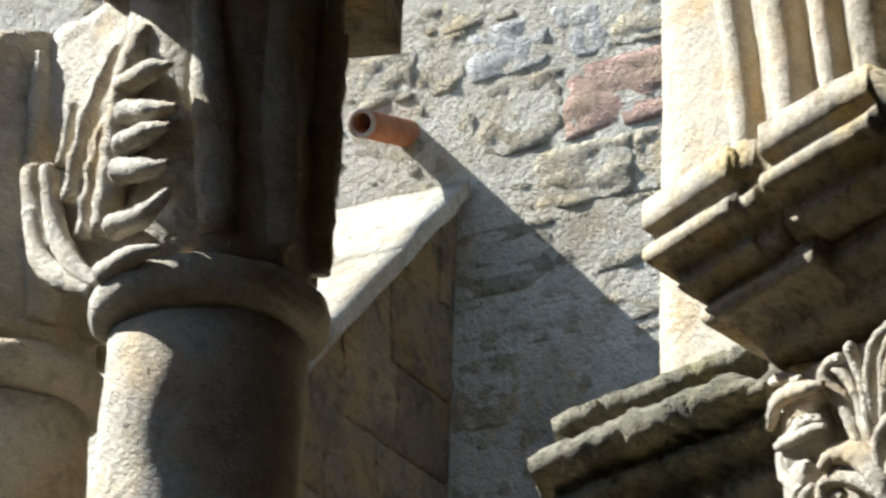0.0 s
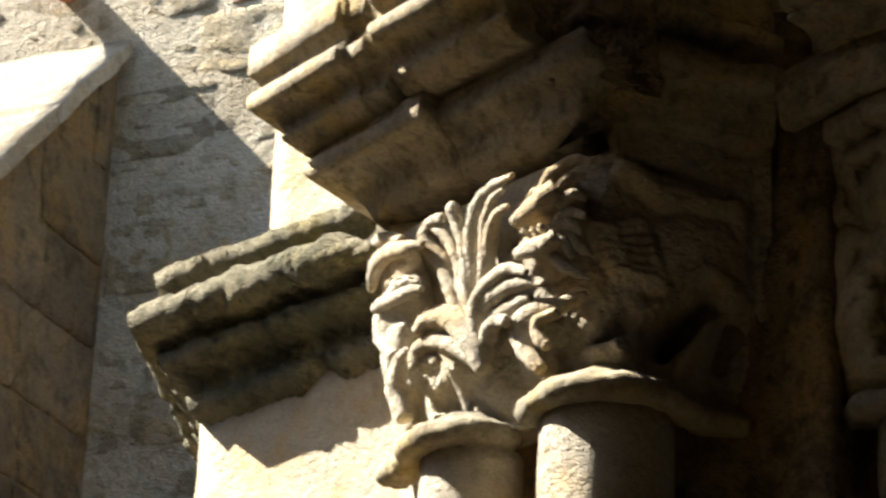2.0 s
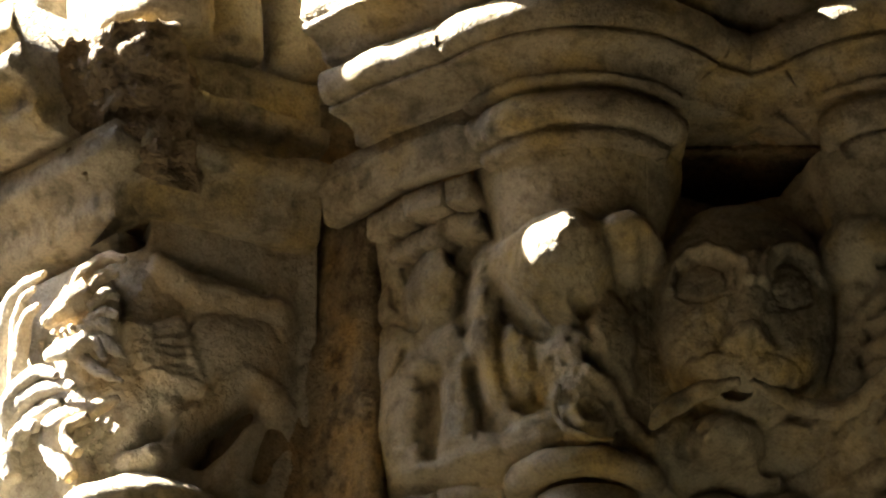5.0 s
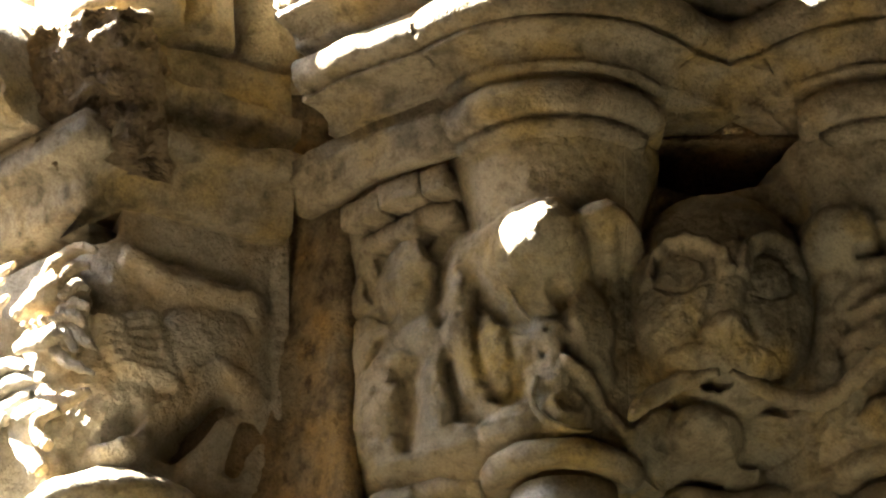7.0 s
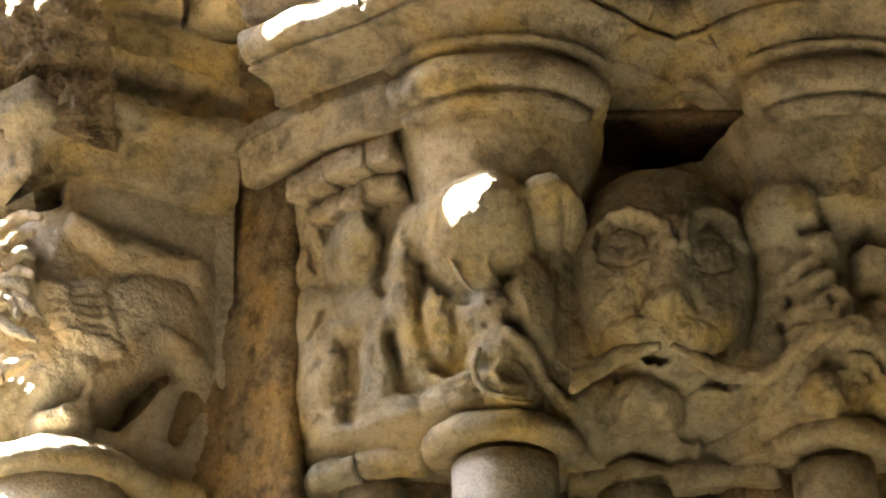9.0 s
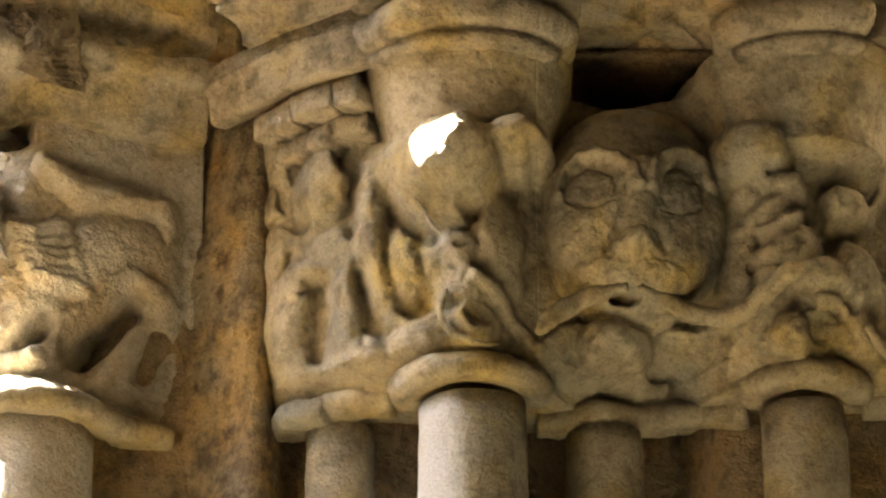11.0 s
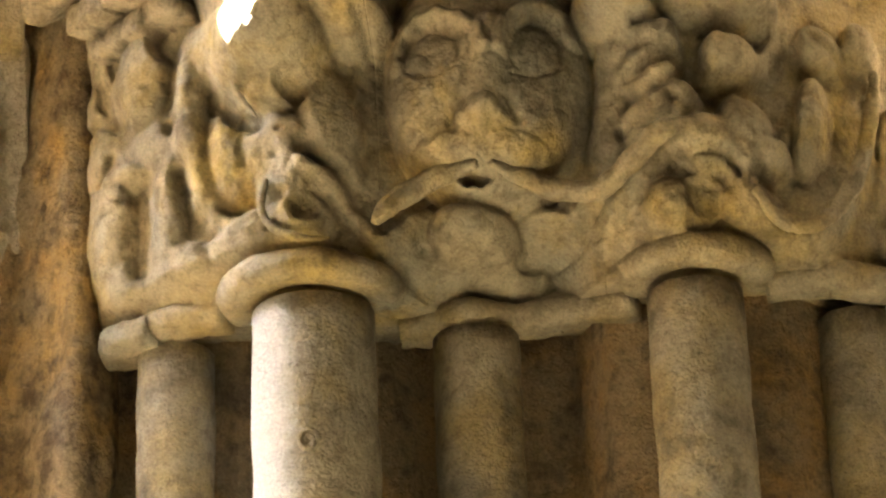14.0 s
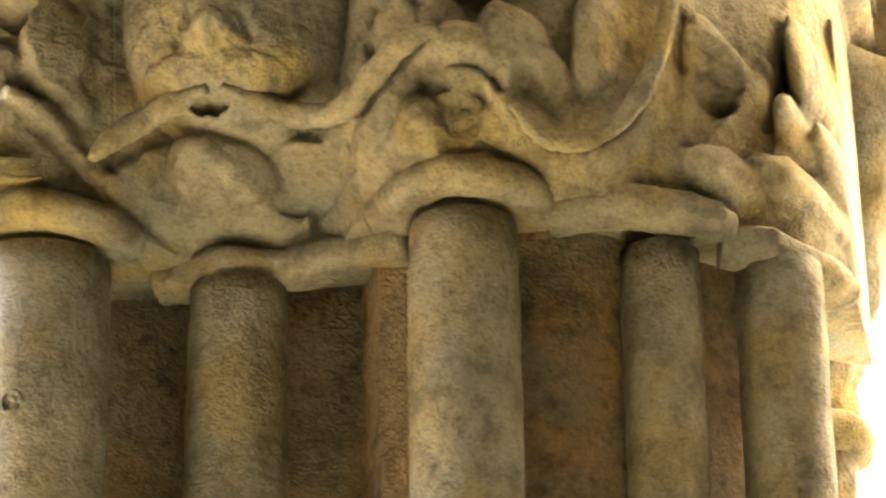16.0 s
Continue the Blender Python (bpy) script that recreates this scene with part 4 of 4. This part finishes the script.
# ---- columns ----
RING = [(-0.03, 3.004), (-0.012, 2.998)] + roll(0.002, 3.014, 0.0160, -110, 85, 9) + [(-0.004, 3.036), (-0.012, 3.040), (-0.03, 3.052)]
astragal = holder("astragal", "worn rounded rings of stone under the capitals", "moulding", kind="structure")
for path, lift in (
    ([(-0.115, 3.44), (-0.105, 3.402), (-0.062, 3.382)], -0.002),
    ([(-0.060, 3.386), (-0.035, 3.372), (0.012, 3.362)], 0.004),
    (arc(0.105, 3.345, 0.078, 160, 372, 26), 0.008),
    ([(0.185, 3.43), (0.205, 3.43), (0.235, 3.415), (0.262, 3.405), (0.290, 3.425), (0.310, 3.43), (0.345, 3.412), (0.38, 3.412), (0.43, 3.40)], 0.002),
    (arc(0.492, 3.362, 0.062, 165, 365, 20), 0.010),
    ([(0.562, 3.385), (0.60, 3.380), (0.64, 3.382), (0.70, 3.425), (0.708, 3.45)], 0.004),
    ([(0.705, 3.462), (0.745, 3.475), (0.785, 3.535), (0.80, 3.59)], -0.006),
    ([(-0.72, 3.64)] + arc(-0.60, 3.555, 0.082, 170, 300, 14) + [(-0.55, 3.51)], -0.004),
    (arc(-0.42, 3.43, 0.096, 178, 340, 18) + [(-0.29, 3.455), (-0.25, 3.475)], 0.0),
):
    part("collar", worn(sweep(path, [(o, z + lift) for o, z in RING], 0.006), 0.004, 30, 0.7), CARVED, astragal)


def column(x, y, r, label, mat, foot=0.32):
    c = holder("column", label, "column", "columns round the pier", at=(x, y, 0))
    zs = [0.32] + [0.6 + 0.3 * k for k in range(7)] + [2.5 + 0.025 * k for k in range(21)]
    part("shaft", worn(lathe(0, 0, [(r, z) for z in zs], 56), 0.0022, 20, 0.25), mat, c)
    part("base", worn(lathe(0, 0, [(r * 1.7, 0.0), (r * 1.7, 0.12), (r * 1.45, 0.14), (r * 1.6, 0.2), (r * 1.2, 0.25), (r * 1.35, 0.3), (r * 1.02, 0.33)], 40), 0.002, 14), mat, c)
    return c


column(-0.048, 3.425, 0.040, "slender grey limestone column below the beasts capital", SHAFT)
column(0.105, 3.345, 0.063, "smooth limestone column with skylight painted pale on one flank", LIT_FLANK_SHAFT)
column(0.262, 3.435, 0.045, "grey pitted limestone column set back under the mask", SHAFT)
column(0.488, 3.362, 0.049, "ochre and grey limestone column under the vine capital", SHAFT)
column(0.648, 3.455, 0.036, "slender pale limestone column under the vine capital", SHAFT)
column(0.748, 3.51, 0.040, "slender limestone column at the end of the pier", SHAFT)
column(-0.60, 3.555, 0.068, "sunlit limestone column under the corner capital", PALE_CARVED)
column(-0.42, 3.43, 0.085, "half-shaded limestone column under the corner capital", PALE_CARVED)

# the next pier's column beyond, against the sky
far_col = holder("column", "distant limestone column with a leafy capital against the sky", "column", "columns round the pier", at=(0.722, 3.93, 0))
part("shaft", worn(lathe(0, 0, [(0.055, 0.0)] + [(0.055, 2.4 + 0.06 * k) for k in range(11)]), 0.003, 20), LIMESTONE, far_col)
part("collar", worn(lathe(0, 0, roll(0.052, 3.0, 0.024, -90, 90, 8)), 0.004, 30), CARVED, far_col)
part("bell", worn(lathe(0, 0, [(0.055 + 0.13 * (k / 16) ** 1.4, 3.02 + 0.36 * k / 16) for k in range(17)]), 0.014, 22), CARVED, far_col)
part("block", worn(box(-0.3, 0.16, -0.1, 0.3, 3.38, 3.8), 0.0), LIMESTONE, far_col)

# ---- arches over the pier ----
upper = holder("arch", "limestone arch mouldings springing above the impost", "arch", kind="structure")
part("backing", prism([(-0.58, 4.1), (-0.66, 3.78), (-0.36, 3.50), (-0.2, 3.52), (0.1, 3.42), (0.5, 3.42), (0.72, 3.55), (0.72, 4.1)], 3.612, 6.4), LIMESTONE, upper)
# the first three rolls take the paler limestone
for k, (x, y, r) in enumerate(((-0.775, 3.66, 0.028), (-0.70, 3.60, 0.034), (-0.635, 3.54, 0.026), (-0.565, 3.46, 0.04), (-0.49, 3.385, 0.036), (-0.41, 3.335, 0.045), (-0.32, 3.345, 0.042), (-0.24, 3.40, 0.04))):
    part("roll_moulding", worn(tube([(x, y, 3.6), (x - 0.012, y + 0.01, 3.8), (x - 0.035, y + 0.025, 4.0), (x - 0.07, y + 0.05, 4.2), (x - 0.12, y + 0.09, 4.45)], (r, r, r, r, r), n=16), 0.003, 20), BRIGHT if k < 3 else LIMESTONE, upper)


# block added out of view to trim the sun patch on the beasts capital
part("springer", worn(prism([(-0.52, 3.42), (-0.47, 3.262), (-0.41, 3.235), (-0.35, 3.25), (-0.31, 3.42)], 3.60, 3.755, 0.02), 0.006, 24), LIMESTONE, upper)

# ---- the mossy pier behind ----
moss = holder("mossy_pier", "weathered pier with a mossy broken impost", "pier", kind="structure")
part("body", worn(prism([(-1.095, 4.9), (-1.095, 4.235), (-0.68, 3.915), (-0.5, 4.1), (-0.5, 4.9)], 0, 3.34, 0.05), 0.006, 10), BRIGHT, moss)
part("impost_block", worn(sweep([(-1.075, 4.9), (-1.075, 4.22), (-0.60, 3.87)], [(-0.1, 3.30), (0.0, 3.31), (0.03, 3.33), (0.036, 3.35), (0.014, 3.358), (0.02, 3.385), (0.07, 3.395), (0.085, 3.412), (0.058, 3.42), (0.062, 3.435)] + roll(0.098, 3.464, 0.03, -80, 85, 7) + [(0.068, 3.497), (0.06, 3.51), (0.092, 3.52), (0.096, 3.545), (0.05, 3.57), (-0.1, 3.58)], 0.008), 0.010, 36, 1.2), MOSSY, moss)
part("upper_wall", worn(prism([(-0.985, 4.9), (-0.985, 4.12), (-0.72, 3.92), (-0.5, 4.0), (-0.5, 4.9)], 3.53, 6.4, 0.06), 0.004, 8), BRIGHT, moss)

# ---- twin columns of the arcade ----
def arcade_column(x, y):
    c = holder("arcade_column", "dark weathered column with a leaf-carved capital", "column", "arcade columns", at=(x, y, 0))
    part("shaft", worn(lathe(0, 0, [(0.112, 0.0)] + [(0.112 + 0.002 * math.sin(z * 40), z) for z in [2.0 + 0.03 * k for k in range(33)]], 64), 0.004, 14, 0.3), PALE_CARVED, c)
    part("collar", worn(lathe(0, 0, [(0.1, 2.962)] + roll(0.108, 2.995, 0.027, -80, 85, 8) + [(0.1, 3.03)], 64), 0.004, 22, 0.4), PALE_CARVED, c)
    part("bell", worn(lathe(0, 0, [(0.108 + 0.012 * (k / 20) ** 2.2, 3.025 + 0.40 * k / 20) for k in range(21)], 64), 0.007, 22), PALE_CARVED, c)
    for j in range(7):
        a = radians(150 - 40 * j)
        spine = []
        for k in range(5):
            f = k / 4
            rr, aa = 0.112 + 0.02 * f ** 2, a + 0.3 * (1 - f)
            spine.append((rr * math.cos(aa), rr * math.sin(aa), 3.05 + 0.34 * f))
        part("leaf", worn(tube(spine, (0.018, 0.024, 0.024, 0.018, 0.008), n=10, flat=0.8), 0.004, 40), PALE_CARVED, c)
    return c


first = arcade_column(-1.258, 2.60)
copy_thing(first, pose(-1.565, 2.77, 0, 0, 0, 25))
# the leafwork on the court side of the first capital
def frond(pts, radii, beads):
    pts = [(x, y + 0.72 * max(0.0, -0.085 - x), z) for x, y, z in pts]
    part("leaf", worn(tube(pts, radii, n=10, beads=beads, steps=9), 0.002, 60), PALE_CARVED, first)


frond([(-0.179, -0.075, 3.151), (-0.158, -0.075, 3.251), (-0.121, -0.075, 3.330)], (0.009, 0.011, 0.006), 0.22)
frond([(-0.143, -0.085, 3.087), (-0.134, -0.085, 3.171), (-0.108, -0.085, 3.249), (-0.086, -0.085, 3.306)], (0.009, 0.011, 0.011, 0.006), 0.22)
frond([(-0.193, -0.075, 3.203), (-0.185, -0.075, 3.283)], (0.009, 0.006), 0.15)
frond([(-0.108, -0.085, 3.077), (-0.103, -0.085, 3.147), (-0.097, -0.085, 3.219), (-0.087, -0.085, 3.284), (-0.073, -0.085, 3.327)], (0.017, 0.020, 0.020, 0.020, 0.011), 0.05)
frond([(-0.233, -0.085, 3.157), (-0.206, -0.085, 3.084), (-0.162, -0.085, 3.039), (-0.120, -0.085, 3.009)], (0.012, 0.014, 0.014, 0.008), 0)
frond([(-0.211, -0.085, 3.206), (-0.189, -0.085, 3.118), (-0.150, -0.085, 3.052), (-0.111, -0.085, 3.015)], (0.011, 0.013, 0.013, 0.007), 0)
frond([(-0.243, -0.075, 3.222), (-0.229, -0.075, 3.162), (-0.197, -0.075, 3.096)], (0.014, 0.016, 0.009), 0)
frond([(-0.095, -0.095, 3.250), (-0.052, -0.125, 3.247), (-0.021, -0.145, 3.242)], (0.016, 0.013, 0.003), 0)
frond([(-0.088, -0.095, 3.213), (-0.045, -0.125, 3.196), (-0.011, -0.145, 3.187)], (0.016, 0.013, 0.003), 0)
frond([(-0.088, -0.095, 3.173), (-0.049, -0.125, 3.168), (-0.017, -0.145, 3.164)], (0.016, 0.013, 0.003), 0)
frond([(-0.089, -0.095, 3.141), (-0.049, -0.125, 3.122), (-0.016, -0.145, 3.118)], (0.016, 0.013, 0.003), 0)
frond([(-0.090, -0.095, 3.071), (-0.044, -0.125, 3.066), (-0.012, -0.145, 3.085)], (0.016, 0.013, 0.003), 0)
frond([(-0.098, -0.095, 3.016), (-0.056, -0.125, 3.016), (-0.015, -0.145, 3.015)], (0.016, 0.013, 0.003), 0)
web = bmesh.new()
rows = []
for k in range(28):
    f = k / 27
    left = -0.10 - 0.21 * min(1.0, f * 1.5) ** 0.8
    loop = [(left + (0.0 - left) * j / 20, -0.085 + 0.20 * (1 - j / 20) ** 1.25) for j in range(21)] + [(0.0, 0.14), (left, 0.14)]
    rows.append([web.verts.new((x, y, 3.03 + 0.39 * f)) for x, y in loop])
for lo, hi in zip(rows, rows[1:]):
    for k in range(len(lo)):
        web.faces.new((lo[k], lo[(k + 1) % len(lo)], hi[(k + 1) % len(lo)], hi[k]))
web.faces.new(rows[0][::-1])
web.faces.new(rows[-1])
bmesh.ops.recalc_face_normals(web, faces=web.faces)
part("bell_web", worn(web, 0.007, 24), PALE_CARVED, first)
arcade_cap = holder("arcade_impost", "dark limestone slab on the arcade capitals", "impost", kind="structure")
part("slab", worn(prism([(-1.42, 2.44), (-1.10, 2.44), (-1.10, 2.78), (-1.42, 2.78)], 3.425, 3.468, 0.02), 0.003, 14, 0.5), LIMESTONE, arcade_cap)

# ---- the sunlit wall across the court, with its buttress and spout ----
AT_WALL = pose(-2.42, 9.3, 0, 0, 0, -18)
wall = holder("wall_court", "sunlit rubble wall of grey and buff stones", "wall", kind="structure")
wall.matrix_world = AT_WALL
part("mortar", worn(box(-9, 2.6, 0.0245, 0.8, 0, 12), 0.0), MORTAR, wall, smooth=False)
butt = holder("buttress", "brown-stained stone buttress with a sunlit sloping top", "buttress", kind="structure")
butt.matrix_world = AT_WALL @ pose(-0.075, 0, 0)


def wedge(x0, x1, y1, zt, slope, z0):
    bm = bmesh.new()
    lo = [bm.verts.new(c) for c in ((x0, 0.1, z0), (x1, 0.1, z0), (x1, y1, z0), (x0, y1, z0))]
    hi = [bm.verts.new(c) for c in ((x0, 0.1, zt + 0.1 * slope), (x1, 0.1, zt + 0.1 * slope), (x1, y1, zt + y1 * slope), (x0, y1, zt + y1 * slope))]
    for k in range(4):
        bm.faces.new((lo[k], lo[(k + 1) % 4], hi[(k + 1) % 4], hi[k]))
    bm.faces.new(lo[::-1])
    bm.faces.new(hi)
    bmesh.ops.recalc_face_normals(bm, faces=bm.faces)
    return bm


part("mass", wedge(-0.95, -0.03, -2.0, 6.70, 1.1, 0), BROWN_STONE, butt, smooth=False)


def rough_block(seed, n=9):
    """A hewn stone in a unit cube, uneven on all sides, with rounded edges."""
    bm = bmesh.new()
    bmesh.ops.create_cube(bm, size=1)
    bmesh.ops.subdivide_edges(bm, edges=bm.edges[:], cuts=n, use_grid_fill=True)
    for v in bm.verts:
        c = v.co * 2
        k = max(abs(c.x) ** 26 + abs(c.y) ** 26 + abs(c.z) ** 26, 1e-9) ** (1 / 26)
        v.co = v.co / max(k, 1.0) * 1.0
        q = v.co * 3.1 + Vector((seed * 7.3, seed * 1.7, seed * 3.1))
        v.co += Vector((noise.noise(q), noise.noise(q + Vector((9, 0, 0))) * 2.0, noise.noise(q + Vector((0, 9, 0))))) * 0.045
        v.co.y += 0.07 * noise.noise(q * 2.6)
    me = bpy.data.meshes.new("stone")
    bm.to_mesh(me)
    bm.free()
    me.polygons.foreach_set("use_smooth", [True] * len(me.polygons))
    return me


def blocks(mat, seeds):
    out = []
    for sd in seeds:
        me = rough_block(sd)
        me.materials.append(mat)
        out.append(me)
    return out


BUFF, GREY, RED, BROWN = blocks(RUBBLE, range(6)), blocks(GREY_STONE, (11, 12)), blocks(RED_STONE, (21,)), blocks(BROWN_STONE, range(31, 36))
rng = random.Random(5)


def lay(me, parent, x, y, z, w, d, h):
    ob = new("stone", me)
    ob.parent = parent
    ob.location, ob.scale = (x, y, z), (w, d, h)
    ob.rotation_euler = (0, rng.uniform(-0.03, 0.03), 0)
    return ob


z = 4.6
while z < 8.4:
    h = rng.uniform(0.2, 0.34)
    x = -1.7 - rng.uniform(0, 0.3)
    while x < 1.5:
        w = rng.uniform(0.2, 0.52)
        hh = h * rng.uniform(0.9, 1.0)
        kind = RED if 0.42 < x + w / 2 < 0.66 and 6.85 < z + h / 2 < 7.2 else GREY if z + h / 2 > 7.1 and 0.05 < x + w / 2 < 0.6 else BUFF
        lay(rng.choice(kind), wall, x + w / 2, 0.099 + rng.uniform(-0.004, 0.005), z + h / 2, w - 0.004, 0.15, hh - 0.002)
        x += w
    z += h

z = 4.4
while z < 6.7:
    h = rng.uniform(0.24, 0.36)
    reach = (6.70 - z - h) / 1.1
    y = 0.0
    while y < min(reach, 1.9) - 0.08:
        w = min(rng.uniform(0.25, 0.5), min(reach, 1.9) - y)
        lay(rng.choice(BROWN), butt, -0.082, -y - w / 2, z + h / 2, 0.13, w - 0.01, h - 0.01)
        y += w
    z += h

for k in range(5):
    y0, y1 = -0.43 * k, -0.43 * (k + 1) + 0.012
    bmc = bmesh.new()
    vs = []
    for dz in (-0.085, 0.0):
        vs.append([bmc.verts.new((xx, yy, 6.77 + yy * 1.1 + dz + 0.006 * rng.uniform(-1, 1))) for xx, yy in ((-1.02, y0), (0.03, y0), (0.03, y1), (-1.02, y1))])
    for q in range(4):
        bmc.faces.new((vs[0][q], vs[0][(q + 1) % 4], vs[1][(q + 1) % 4], vs[1][q]))
    bmc.faces.new(vs[0][::-1])
    bmc.faces.new(vs[1])
    bmesh.ops.recalc_face_normals(bmc, faces=bmc.faces)
    bmesh.ops.subdivide_edges(bmc, edges=bmc.edges[:], cuts=8, use_grid_fill=True)
    part("coping_slab", worn(bmc, 0.010, 6, 0.2), MORTAR, butt, "smooth pale sloping coping slab")

pipe = holder("drain_spout", "orange terracotta drain spout jutting from the wall", "spout")
pipe.matrix_world = AT_WALL
a, b = Vector((-0.346, 0.1, 7.063)), Vector((-0.274, -0.38, 6.862))
bmp = bmesh.new()
axis = (b - a).normalized()
u = axis.cross(Vector((0, 0, 1))).normalized()
w = axis.cross(u)
rings = []
for r, t in ((0.052, 0), (0.052, 0.5), (0.05, 1.0), (0.036, 1.0), (0.034, 0.4)):
    c = a.lerp(b, t)
    rings.append([bmp.verts.new(c + (u * math.cos(2 * math.pi * k / 32) + w * math.sin(2 * math.pi * k / 32)) * r) for k in range(32)])
for r0, r1 in zip(rings, rings[1:]):
    for k in range(32):
        bmp.faces.new((r0[k], r0[(k + 1) % 32], r1[(k + 1) % 32], r1[k]))
bmp.faces.new(rings[-1])
bmesh.ops.recalc_face_normals(bmp, faces=bmp.faces)
part("barrel", bmp, CLAY, pipe)
bmr = bmesh.new()
rings = []
for r, t in ((0.0525, 0.985), (0.054, 1.004), (0.037, 1.004), (0.0355, 0.985)):
    c = a.lerp(b, t)
    rings.append([bmr.verts.new(c + (u * math.cos(2 * math.pi * k / 32) + w * math.sin(2 * math.pi * k / 32)) * r) for k in range(32)])
for r0, r1 in zip(rings, rings[1:] + rings[:1]):
    for k in range(32):
        bmr.faces.new((r0[k], r0[(k + 1) % 32], r1[(k + 1) % 32], r1[k]))
bmesh.ops.recalc_face_normals(bmr, faces=bmr.faces)
part("rim", bmr, CLAY_RIM, pipe, "pale mortar-grey rim")

mark = holder("carved_curl", "small curl incised on the limestone shaft", "carving", at=(0.105, 3.281, 2.84))
loop = [(0.010 * math.cos(q * 0.7) * (1 - q * 0.05), 0.0, 0.012 * math.sin(q * 0.7) * (1 - q * 0.05)) for q in range(12)]
part("curl", tube(loop, [0.0028] * 12, n=8, steps=3), SHAFT, mark)
